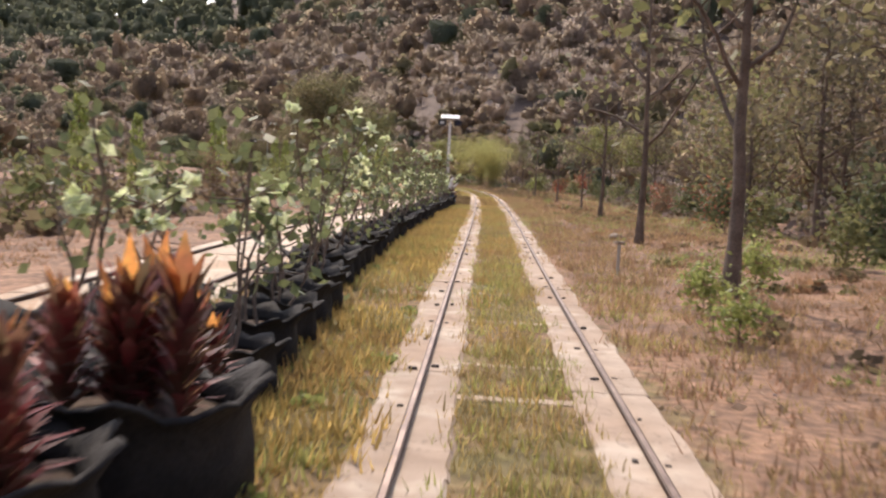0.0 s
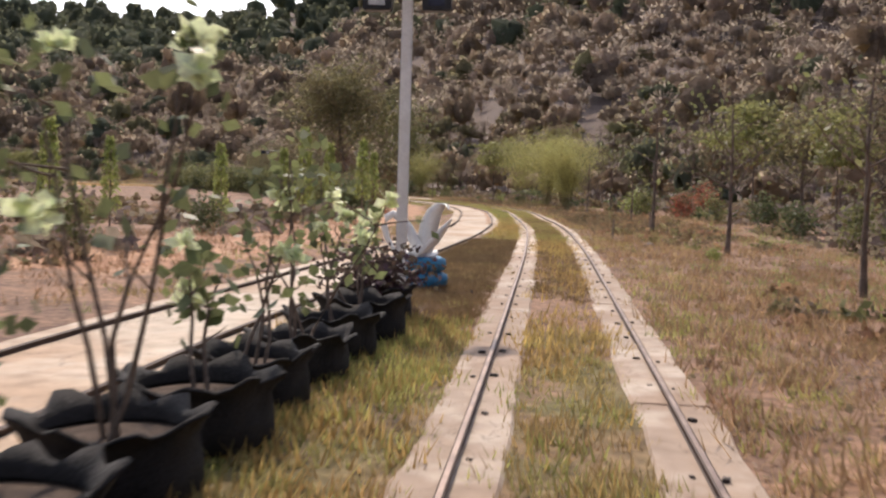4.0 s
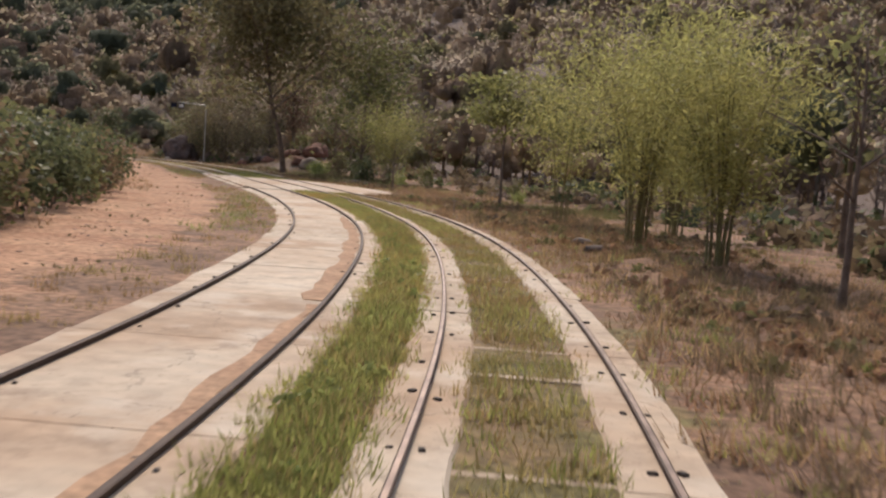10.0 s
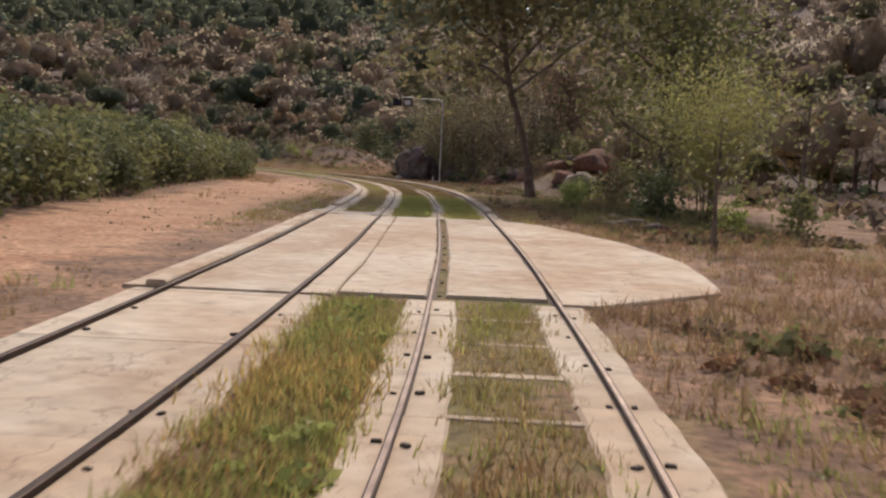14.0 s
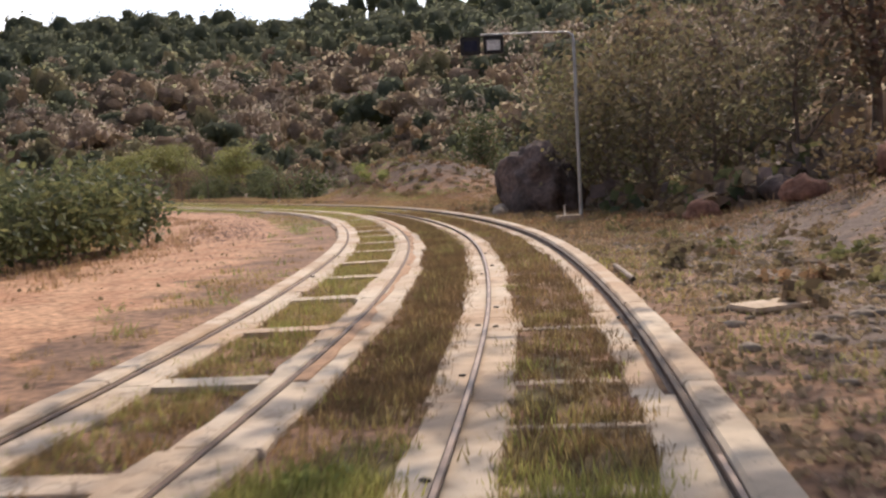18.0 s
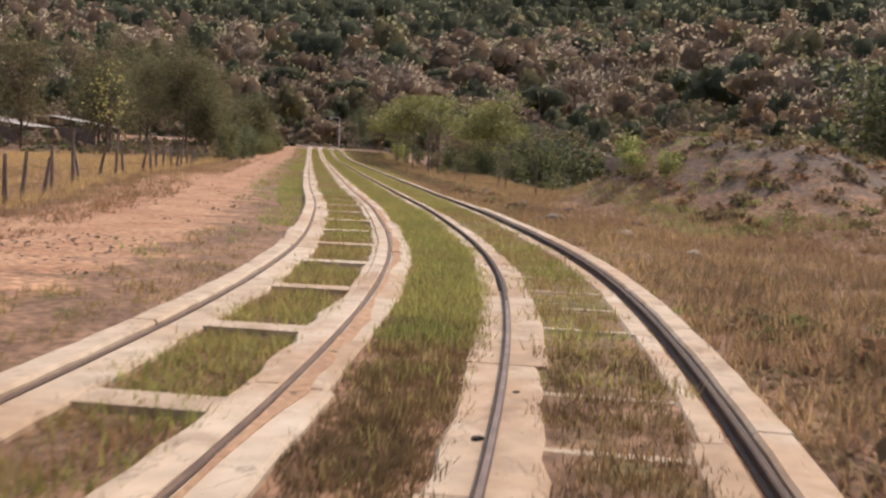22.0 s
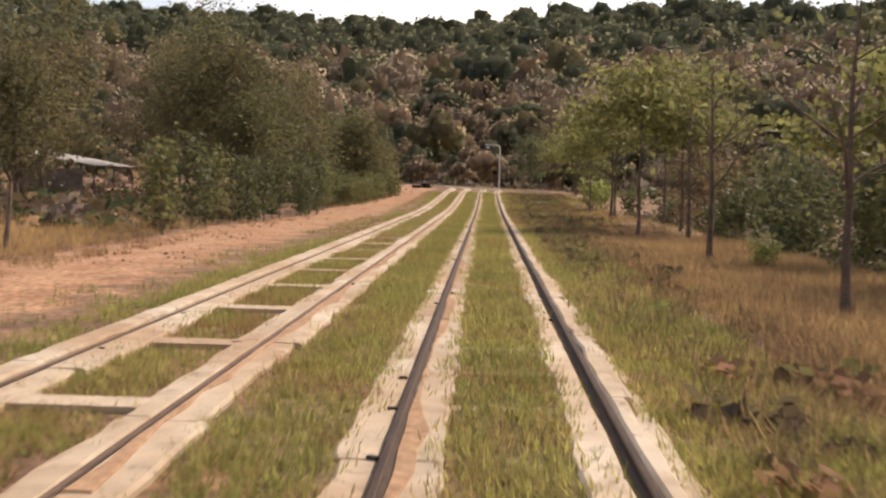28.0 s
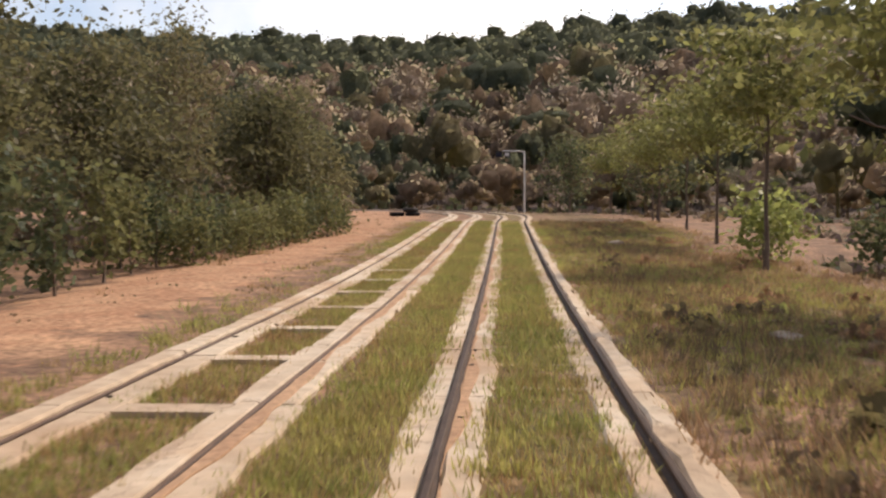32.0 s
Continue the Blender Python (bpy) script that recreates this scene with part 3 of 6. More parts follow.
def strips(tr, off, s_from, s_to, seed):
    k = seed * 1000
    for side in (-1, 1):
        s = s_from
        r = random.Random(seed * 7 + side)
        while s < s_to:
            ln = r.uniform(2.4, 3.6)
            e = min(s + ln, s_to)
            k += 1
            w0, w1 = (r.uniform(0.243, 0.256), r.uniform(0.243, 0.256)) if s < X1 else (r.uniform(0.225, 0.285), r.uniform(0.225, 0.285))
            c = lambda q, m=side: off(q) + m * GAUGE / 2
            top = (CON if s < X1 or tr is track_own else -0.014) + r.uniform(-0.004, 0.004)
            lo, hi = (lambda q: c(q) - w0 + ragged(q, k)), (lambda q: c(q) + w1 + ragged(q, k + 0.5))
            if s > (138 if side > 0 else 172) and tr is track_own:
                g0, g1 = (-0.066, 0.028) if side > 0 else (-0.03, 0.031)
                part("groove_bed", ribbon(s, e, lambda q: c(q) + g0 - 0.03, lambda q: c(q) + g1 + 0.03, CON - 0.045, 0.06, 0.6), M_SOIL, tr)
                part("concrete_strip", ribbon(s, e - 0.015, lo, lambda q: c(q) + g0, top, 0.12, 0.3, 0.006, k), M_CONCRETE, tr)
                part("concrete_strip", ribbon(s, e - 0.015, lambda q: c(q) + g1, hi, top, 0.12, 0.3, 0.006, k), M_CONCRETE, tr)
            else:
                part("concrete_strip", ribbon(s, e - 0.015, lo, hi, top, 0.12, 0.3, 0.008, k), M_CONCRETE_DARK if s < 50 else M_CONCRETE, tr)
            if s > X1 and ((side > 0) == (tr is track_own)):
                wide = 0.225 if s < 185 or tr is track_left else r.uniform(0.13, 0.19)
                o0, o1 = (0.027, wide) if side > 0 else (-wide, -0.027)
                part("raised_kerb", ribbon(s, e - 0.02, lambda q: c(q) + o0, lambda q: c(q) + o1, CON + (0.075 if s < 185 or tr is track_left else 0.05), 0.09, 0.3, 0.006 if s < 185 else 0.011, k + 500), M_CONCRETE, tr)
            elif s > X1 and tr is track_left:
                part("raised_edge", ribbon(s, e - 0.02, lambda q: c(q) - 0.17, lambda q: c(q) - 0.027, 0.004, 0.04, 0.6, 0.008, k + 700), M_CONCRETE, tr)
            s = e


strips(track_own, own, -28, X0, 1)
strips(track_own, own, X1, S_END - 8, 2)
strips(track_left, left_centre, X1, S_END - 8, 3)
slab_edge = lambda q: left_centre(q) + np.interp(q, [43, 46, 60, 65], [0.92, 0.68, 0.68, 0.92]) + 0.02 * np.sin(q * 2.3)
random.seed(12)
s = -28.0
k = 0
while s < X0:
    e = min(s + 2.5, X0)
    k += 1
    part("concrete_slab", ribbon(s, e - 0.018, lambda q: left_centre(q) - 0.95, slab_edge, CON + random.uniform(-0.003, 0.003), 0.14, 0.6, 0.012, 4000 + k), M_CONCRETE, track_left)
    s = e
# crossing: three wide panels between and beside the rails
crossing = tagged(new("concrete_crossing"), "pale concrete level crossing slab over both tracks", "level crossing", kind="structure")
right_edge = lambda q: np.interp(q, [X0, X0 + 1.6, X0 + 5, X1 - 5, X1 - 1, X1], [1.0, 2.6, 2.9, 2.6, 1.6, 0.9])
for d0, d1, a, b in ((lambda q: left_centre(q) - 1.05, lambda q: left_centre(q) - 0.628, X0, X1 + 1.6), (lambda q: left_centre(q) - 0.572, lambda q: left_centre(q) + 0.572, X0, X1 + 1.4), (lambda q: left_centre(q) + 0.628, lambda q: left_centre(q) + 0.95, X0, X1),
                     (lambda q: left_centre(q) + 0.97, lambda q: own(q) - 0.64, X0 + 0.2, X1), (lambda q: own(q) - 0.46, lambda q: own(q) + 0.555, X0 + 0.3, X1), (lambda q: own(q) + 0.64, right_edge, X0, X1)):
    part("slab", ribbon(a, b, d0, d1, CON + 0.02, 0.16, 0.5, 0.008, int(a * 10)), M_CONCRETE, crossing)
s = X0
while s < X1:
    e = min(s + 2.7, X1)
    part("raised_kerb", ribbon(s, e - 0.015, lambda q: left_centre(q) - 0.83, lambda q: left_centre(q) - 0.628, CON + 0.075, 0.09, 0.6, 0.006, int(s * 7)), M_CONCRETE, track_left)
    s = e
# bed of each rail groove
for off in (own, left_centre):
    for side in (-1, 1):
        part("groove_bed", ribbon(X0, X1, lambda q: off(q) + side * 0.6 - 0.16, lambda q: off(q) + side * 0.6 + 0.16, CON - 0.02, 0.1, 0.6), M_SLEEPER, crossing)

rr = random.Random(4)
for tr, off, a, b in ((track_own, own, 4, X0 - 1), (track_own, own, X1 + 1, 262), (track_left, left_centre, 128.66, 262)):
    s = a
    while s < b:
        w = rr.uniform(0.035, 0.065) if tr is track_own else rr.uniform(0.125, 0.165)
        top = CON - 0.010 + rr.uniform(-0.022, 0.004) if tr is track_own else -0.022
        part("sleeper", ribbon(s - w, s + w, lambda q: off(q) - 0.40, lambda q: off(q) + 0.40, top, 0.1, 0.1, 0.008, int(s * 10)), M_SLEEPER if tr is track_own else M_CONCRETE, tr)
        s += 1.1 + rr.uniform(-0.06, 0.06) if tr is track_own else 2.3

# ---- trees: shared builders ----
def limb(rng, start, direction, length, r0, bend=0.25, n=5):
    p, d = np.array(start, float), np.array(direction, float)
    d /= np.linalg.norm(d)
    pts = [p.copy()]
    for _ in range(n):
        d = d + rng.normal(0, bend, 3) * 0.5 + np.array([0, 0, 0.06])
        d /= np.linalg.norm(d)
        p = p + d * length / n
        pts.append(p.copy())
    return np.array(pts), np.linspace(r0, r0 * 0.35, n + 1)


def skeleton(seed, height, r0, first=0.4, limbs=9, spread=0.55, sides=6, twigs=3, lean=0.03):
    """Trunk, limbs and twigs as one mesh, and the points where leaves grow."""
    rng = np.random.RandomState(seed)
    t = np.linspace(0, 1, 9)
    wob = np.cumsum(rng.normal(0, lean, (9, 2)), axis=0) * height * 0.12
    wob -= wob[0]
    pts = np.stack([wob[:, 0], wob[:, 1], t * height * 0.86], 1)
    rad = r0 * (1 - 0.78 * t)
    rad[0] *= 1.35
    geos, tips = [tube(pts, rad, sides)], []
    for k in range(limbs):
        u = first + (0.98 - first) * (k + rng.uniform(0, 0.8)) / limbs
        base = np.array([np.interp(u, t, pts[:, i]) for i in range(3)])
        a = k * 2.4 + rng.uniform(-0.6, 0.6)
        d = np.array([math.cos(a), math.sin(a), rng.uniform(0.35, 1.1)])
        lp, lr = limb(rng, base, d, height * spread * (1.05 - 0.55 * u) * rng.uniform(0.7, 1.15), r0 * (1 - 0.78 * u) * 0.62, 0.3)
        geos.append(tube(lp, lr, 4))
        tips += [lp[-1], lp[-2], (lp[-2] + lp[-3]) / 2]
        for _ in range(twigs):
            j = rng.randint(1, len(lp))
            tp, trd = limb(rng, lp[j], rng.normal(size=3) * 0.8 + np.array([0, 0, 0.5]) + (lp[-1] - lp[0]) / height, height * spread * 0.3 * rng.uniform(0.6, 1.2), lr[j] * 0.55, 0.4, 3)
            geos.append(tube(tp, trd, 3))
            tips += [tp[-1], tp[-2]]
    return join(*geos), np.array(tips), rng


def leafy(seed, height, r0, count, size, sig, **kw):
    """A trunk mesh and a crown mesh of single leaves round the twigs."""
    droop = kw.pop("droop", 0.0)
    long = kw.pop("long", 1.8)
    sk, tips, rng = skeleton(seed, height, r0, **kw)
    c = tips[rng.randint(0, len(tips), count)] + rng.normal(0, 1, (count, 3)) * np.array(sig)
    c[:, 2] = np.maximum(c[:, 2], height * 0.06)
    return sk, leaves(c, size, rng, long, droop)


def tree_thing(name, x, y, label, category, trunk, crown, bark, leaf, group="", turn=0.0, z=None):
    t = thing(name, x, y, (gz(x, y) if z is None else z) - 0.05, label, category, group, turn=turn)
    part("trunk", trunk, bark, t)
    part("crown", crown, leaf, t)
    return t


def place(ob, s, d, scale=1.0, turn=0.0, sink=0.05):
    x, y = at(s, d)
    return copy_thing(ob, pose(float(x), float(y), gz(float(x), float(y)) - sink, 0, 0, turn) @ Matrix.Scale(scale, 4))


# ---- hill forest ----
frng = np.random.RandomState(11)


def facing_leaves(centres, out, size, rng, long):
    """Leaf sprays that lie roughly on the crown's skin."""
    n = len(centres)
    nrm = out / np.linalg.norm(out, axis=1)[:, None] + rng.normal(0, 0.6, (n, 3))
    nrm /= np.linalg.norm(nrm, axis=1)[:, None]
    a = np.cross(nrm, rng.normal(size=(n, 3)))
    a /= np.linalg.norm(a, axis=1)[:, None]
    b = np.cross(nrm, a)
    sz = size * rng.uniform(0.6, 1.4, (n, 1))
    c = np.asarray(centres)
    v = np.stack([c - a * sz * long / 2, c + b * sz / 2, c + a * sz * long / 2, c - b * sz / 2], 1).reshape(-1, 3)
    return v, np.arange(4 * n).reshape(n, 4)


def tri(geo):
    v, f = geo
    return v, np.concatenate([f[:, (0, 1, 2)], f[:, (0, 2, 3)]])


def ball():
    bm = bmesh.new()
    bmesh.ops.create_icosphere(bm, subdivisions=1, radius=1)
    v = np.array([q.co[:] for q in bm.verts])
    f = np.array([[q.index for q in p.verts] for p in bm.faces])
    bm.free()
    f = f[v[f][:, :, 2].max(1) > -0.6]
    used = np.unique(f)
    back = np.full(len(v), -1)
    back[used] = np.arange(len(used))
    return v[used], back[f]


DOME = ball()


def forest_template(seed, kind, detail=2):
    """A wild tree: trunk, limbs and a crown of uneven lobes under a ragged skin of sprays; verts, triangles, normals."""
    rng = np.random.RandomState(seed)
    h, w = rng.uniform(5.2, 8.2), rng.uniform(1.9, 3.0)
    vs, fs, ns, n = [], [], [], 0

    def add(v, f, nrm):
        nonlocal n
        v, f = np.asarray(v, float), np.asarray(f)
        g = np.cross(v[f[:, 1]] - v[f[:, 0]], v[f[:, 2]] - v[f[:, 0]])
        flip = (g * nrm[f[:, 0]]).sum(1) < 0
        f = np.where(flip[:, None], f[:, ::-1], f)
        vs.append(v), fs.append(f + n), ns.append(nrm)
        n += len(v)

    def bar(pts, rad):
        v, f = tri(tube(pts, rad, 3))
        c = np.repeat(np.asarray(pts, float), 3, axis=0)
        nrm = v - c
        add(v, f, nrm / (np.linalg.norm(nrm, axis=1)[:, None] + 1e-9))

    if detail:
        bar([(0, 0, -0.5), (0.1, 0, h * 0.4), (0.2, 0.1, h * 0.8)], [0.15, 0.10, 0.04])
    lobes = (3, 4, 5)[detail]
    for k in range(lobes):
        a = k * 2.4 + rng.uniform(-0.5, 0.5)
        r = w * rng.uniform(0.35, 0.8) * (k > 0)
        mid = np.array([math.cos(a) * r, math.sin(a) * r, h * ((rng.uniform(0.3, 0.62) if k else 0.62) + 0.08 * (detail == 2))])
        size = np.array([w, w, h * (0.44, 0.42, 0.34)[detail]]) * rng.uniform(0.5, 0.8) * ((1.25, 1.25, 1.2), (1.1, 1.1, 1.05), (0.8, 0.8, 0.9))[detail]
        if detail == 2:
            bar([(0.05, 0, h * rng.uniform(0.25, 0.45)), mid * (0.5, 0.5, 0.7), mid], [0.06, 0.045, 0.02])
        bare = kind == "bare"
        v, f = DOME
        v = v @ np.linalg.qr(rng.normal(size=(3, 3)))[0].T
        d = v * (1 + rng.normal(0, 0.2, (len(v), 1))) + rng.normal(0, 0.08, v.shape)
        soft = v * (0.5, 0.5, 0.4) + np.array([mid[0] / w * 0.25, mid[1] / w * 0.25, 0.38])
        soft /= np.linalg.norm(soft, axis=1)[:, None]
        if not (bare and detail == 2):
            add(mid + d * size * (0.48 if bare else 0.80), f, soft)
        m = ((52, 52, 40) if bare else (20, 22, 22))[detail]
        u = rng.normal(size=(m, 3))
        u[:, 2] = np.abs(u[:, 2]) * 1.1 - rng.uniform(0, 0.3, m)
        u /= np.linalg.norm(u, axis=1)[:, None]
        if bare:
            c = mid + u * size * rng.uniform((0.42, 0.4, 0.15)[detail], 1.08, (m, 1))
            ax = u + rng.normal(0, 0.4, (m, 3)) + (0, 0, 0.15)
            ax *= (0.34, 0.36, 0.5)[detail] * rng.uniform(0.6, 1.3, (m, 1)) / np.linalg.norm(ax, axis=1)[:, None]
            b = np.cross(ax, rng.normal(size=(m, 3)))
            b *= (0.08, 0.06, 0.022)[detail] / np.linalg.norm(b, axis=1)[:, None]
            q = np.stack([c - ax * 0.6, c + b, c + ax, c - b], 1).reshape(-1, 3)
        else:
            q, _ = facing_leaves(mid + u * size * rng.uniform(0.82, 1.12, (m, 1)), u, (0.44, 0.36, 0.28)[detail], rng, 1.7)
        add(q, tri((q, np.arange(4 * m).reshape(m, 4)))[1], np.repeat(u * (0.6, 0.6, 0.5) + (0, 0, 0.3) + rng.normal(0, 0.16, (m, 3)), 4, axis=0))
    nrm = np.concatenate(ns)
    return np.concatenate(vs), np.concatenate(fs), nrm / (np.linalg.norm(nrm, axis=1)[:, None] + 1e-9)


def plant(name, templates, xs, ys, zs, scales, rng, mat):
    """One mesh out of many turned and scaled trees, with rounded crown normals and one tone for each tree."""
    out_v, out_f, out_n, out_t, base = [], [], [], [], 0
    pick = rng.randint(0, len(templates), len(xs))
    tone = rng.uniform(0, 1, len(xs))
    for ti, (tv, tf, tn) in enumerate(templates):
        idx = np.where(pick == ti)[0]
        if not len(idx):
            continue
        a = rng.uniform(0, 6.283, len(idx))
        c, s_ = np.cos(a)[:, None], np.sin(a)[:, None]
        sc = scales[idx][:, None]
        sx = sc * rng.uniform(0.9, 1.35, (len(idx), 1))
        vx = (tv[None, :, 0] * c - tv[None, :, 1] * s_) * sx + xs[idx][:, None]
        vy = (tv[None, :, 0] * s_ + tv[None, :, 1] * c) * sx + ys[idx][:, None]
        vz = tv[None, :, 2] * sc + zs[idx][:, None]
        out_v.append(np.stack([vx, vy, vz], -1).reshape(-1, 3))
        out_n.append(np.stack([tn[None, :, 0] * c - tn[None, :, 1] * s_, tn[None, :, 0] * s_ + tn[None, :, 1] * c, np.broadcast_to(tn[None, :, 2], vx.shape)], -1).reshape(-1, 3))
        out_t.append(np.repeat(tone[idx], len(tv)))
        out_f.append((tf[None] + (np.arange(len(idx)) * len(tv))[:, None, None]).reshape(-1, 3) + base)
        base += len(idx) * len(tv)
    ob = part(name, (np.concatenate(out_v), np.concatenate(out_f)), mat)
    at_ = ob.data.attributes.new("custom_normal", "FLOAT_VECTOR", "POINT")
    at_.data.foreach_set("vector", np.concatenate(out_n).astype(np.float32).ravel())
    at_ = ob.data.attributes.new("tone", "FLOAT", "POINT")
    at_.data.foreach_set("value", np.concatenate(out_t).astype(np.float32))
    ob.data.update()
    return ob


def forest_points(r_lo, r_hi, step):
    """Places on the slopes, jittered on a grid so that the woods have no large holes."""
    xs, ys = np.meshgrid(np.arange(-860, 380, step), np.arange(-60, 960, step))
    xs = (xs + frng.uniform(-0.48, 0.48, xs.shape) * step).ravel()
    ys = (ys + frng.uniform(-0.48, 0.48, ys.shape) * step).ravel()
    az = np.degrees(np.arctan2(-(xs - 2), ys + 30))
    keep = (az > -36) & (az < 100)
    xs, ys = xs[keep], ys[keep]
    s_, d_ = track_coords(xs, ys)
    r = np.abs(d_) - np.where(d_ < 0, 14, 0)
    keep = (r > r_lo) & (r < r_hi) & (r < np.interp(np.degrees(np.arctan2(-(xs - 2), ys - 54)), AZ, SLOPE) + 25)
    xs, ys, s_, d_ = xs[keep], ys[keep], s_[keep], d_[keep]
    return xs, ys, ground_height(xs, ys, s_, d_)


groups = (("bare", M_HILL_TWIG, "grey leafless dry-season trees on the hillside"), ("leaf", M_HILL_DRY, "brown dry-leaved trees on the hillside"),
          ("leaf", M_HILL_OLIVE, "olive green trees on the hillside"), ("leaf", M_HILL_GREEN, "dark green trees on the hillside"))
bands = [(forest_points(lo, hi, st), smin, smax) for lo, hi, st, smin, smax in ((19, 62, 3.9, 0.42, 0.85), (62, 150, 6.0, 0.75, 1.25), (150, 340, 9.4, 1.1, 2.0), (340, 900, 14.5, 1.7, 2.9))]
px, py, pz = (np.concatenate([b[0][k] for b in bands]) for k in range(3))
fs = np.concatenate([frng.uniform(b[1], b[2], len(b[0][0])) for b in bands])
detail = np.concatenate([np.full(len(b[0][0]), (2, 1, 0, 0)[i]) for i, b in enumerate(bands)])
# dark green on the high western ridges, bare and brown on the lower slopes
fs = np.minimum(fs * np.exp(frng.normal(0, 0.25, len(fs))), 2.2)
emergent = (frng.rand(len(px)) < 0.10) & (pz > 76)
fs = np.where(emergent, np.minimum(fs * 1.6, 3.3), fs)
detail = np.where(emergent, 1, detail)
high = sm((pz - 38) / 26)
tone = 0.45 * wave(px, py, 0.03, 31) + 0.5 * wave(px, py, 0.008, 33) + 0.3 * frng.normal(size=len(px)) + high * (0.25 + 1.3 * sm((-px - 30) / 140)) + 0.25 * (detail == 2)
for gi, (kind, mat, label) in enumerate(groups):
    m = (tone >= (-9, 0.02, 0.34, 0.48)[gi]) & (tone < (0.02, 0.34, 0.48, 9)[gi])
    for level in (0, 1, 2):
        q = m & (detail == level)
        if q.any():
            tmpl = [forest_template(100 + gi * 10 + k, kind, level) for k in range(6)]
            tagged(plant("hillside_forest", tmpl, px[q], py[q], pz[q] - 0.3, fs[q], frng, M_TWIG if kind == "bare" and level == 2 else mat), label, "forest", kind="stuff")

# undergrowth that closes the wood's floor
ux, uy, uz = forest_points(11, 62, 3.2)
bush = []
for k in range(6):
    rng = np.random.RandomState(400 + k)
    u = rng.normal(size=(34, 3))
    u /= np.linalg.norm(u, axis=1)[:, None]
    u[:, 2] = np.abs(u[:, 2])
    bush.append(leaves(u * np.array([1.0, 1.0, 0.85]) * rng.uniform(0.4, 1.05, (34, 1)), 0.32, rng, 1.6))
up = frng.rand(len(ux)) + 0.35 * wave(ux, uy, 0.08, 41)
for lo, hi, mat, label in ((-9, 0.45, M_TWIG, "grey leafless undergrowth at the wood's edge"), (0.45, 0.75, M_LEAF_DRY, "brown undergrowth at the wood's edge"), (0.75, 9, M_LEAF_DARK, "dark green undergrowth at the wood's edge")):
    m = (up >= lo) & (up < hi)
    tagged(part("undergrowth", scatter(bush, ux[m], uy[m], uz[m] - 0.1, frng.uniform(0.5, 1.3, m.sum()), frng), mat), label, "undergrowth", kind="stuff")

def discard(t):
    for o in (*t.children_recursive, t):
        bpy.data.objects.remove(o)


def proto(name, label, category, group, trunk, crown, bark, leaf, extra=()):
    t = tree_thing(name, 0, 0, label, category, trunk, crown, bark, leaf, group, z=0.05)
    for pn, geo, mat, lab in extra:
        part(pn, geo, mat, t, lab)
    return t


# ---- row of young trees beside the track ----
tr = random.Random(8)
row = []
for k, (h, n) in enumerate(((5.2, 110), (4.2, 230), (6.4, 380))):
    sk, cr = leafy(41 + k, h, 0.075 + 0.012 * k, n, 0.11, (0.38, 0.38, 0.2), first=0.35, limbs=9, spread=0.5, twigs=4)
    row.append(proto("young_tree", "slim young tree with a grey trunk and sparse leaves", "tree", "trees along the track", sk, cr, M_BARK, M_LEAF_MID))
for s, d, k, sc in ((12.6, 2.75, 2, 1.0), (22.7, 3.1, 0, 1.25), (36.4, 3.75, 0, 1.1), (46.4, 4.1, 0, 0.7), (54.3, 3.65, 0, 0.75), (64.3, 3.3, 0, 0.85), (73.6, 4.0, 0, 0.5), (87.2, 4.2, 0, 0.7), (94, 7.5, 2, 0.75),
                    (120.2, 4.1, 1, 0.6), (127, 8, 1, 0.9), (202.2, 4.3, 0, 0.5), (209.8, 3.9, 1, 0.33), (219.6, 3.9, 0, 0.8), (229.6, 4.5, 0, 0.95), (251, 5.0, 0, 0.95), (238.6, 5.8, 0, 0.9)):
    place(row[k], s, d, sc, tr.uniform(0, 360))
for t in row:
    discard(t)

# bare sapling on the hay bank
bx_, by_ = (float(q) for q in at(197.2, 4.4))
sk, _, _ = skeleton(57, 4.6, 0.032, first=0.5, limbs=4, spread=0.22, twigs=2, lean=0.1)
t = thing("bare_sapling", bx_, by_, gz(bx_, by_) - 0.05, "thin leafless sapling standing in dry grass", "tree", turn=70)
part("trunk", sk, M_BARK, t)

# layered bright-leaved trees beyond the bamboo and at the far end
lay = []
for k in range(2):
    sk, tips, rng = skeleton(60 + k, 4.6, 0.048, first=0.45, limbs=7, spread=0.5, twigs=4)
    c = np.repeat(tips, 34, axis=0)
    c = c + rng.normal(0, 1, c.shape) * (0.42, 0.42, 0.06)
    lay.append(proto("layered_tree", "slim tree with flat tiers of bright green leaflets", "tree", "flat-tiered trees", sk, leaves(c, 0.10, rng, 1.7), M_BARK, M_LEAF_LIME))
for s, d, k, sc in ((108.6, 4.75, 0, 1.0), (14, 9, 1, 1.3), (70, 10.8, 1, 1.0), (80, 10.5, 0, 1.2), (118, 11, 1, 1.1), (239.8, 4.5, 0, 1.2), (242, 6.2, 1, 1.15), (247.6, 6.6, 0, 1.25), (253, 5.4, 1, 1.2), (261, 5.1, 0, 1.15), (271, 6.1, 1, 1.15), (278, 6.4, 0, 1.1), (284.2, 6.3, 1, 1.05), (291, 6.8, 0, 1.1), (298, 6.9, 1, 1.0), (224, 7.4, 1, 1.1), (229, 8.2, 0, 1.2)):
    place(lay[k], s, d, sc, tr.uniform(0, 360))
for t in lay:
    discard(t)


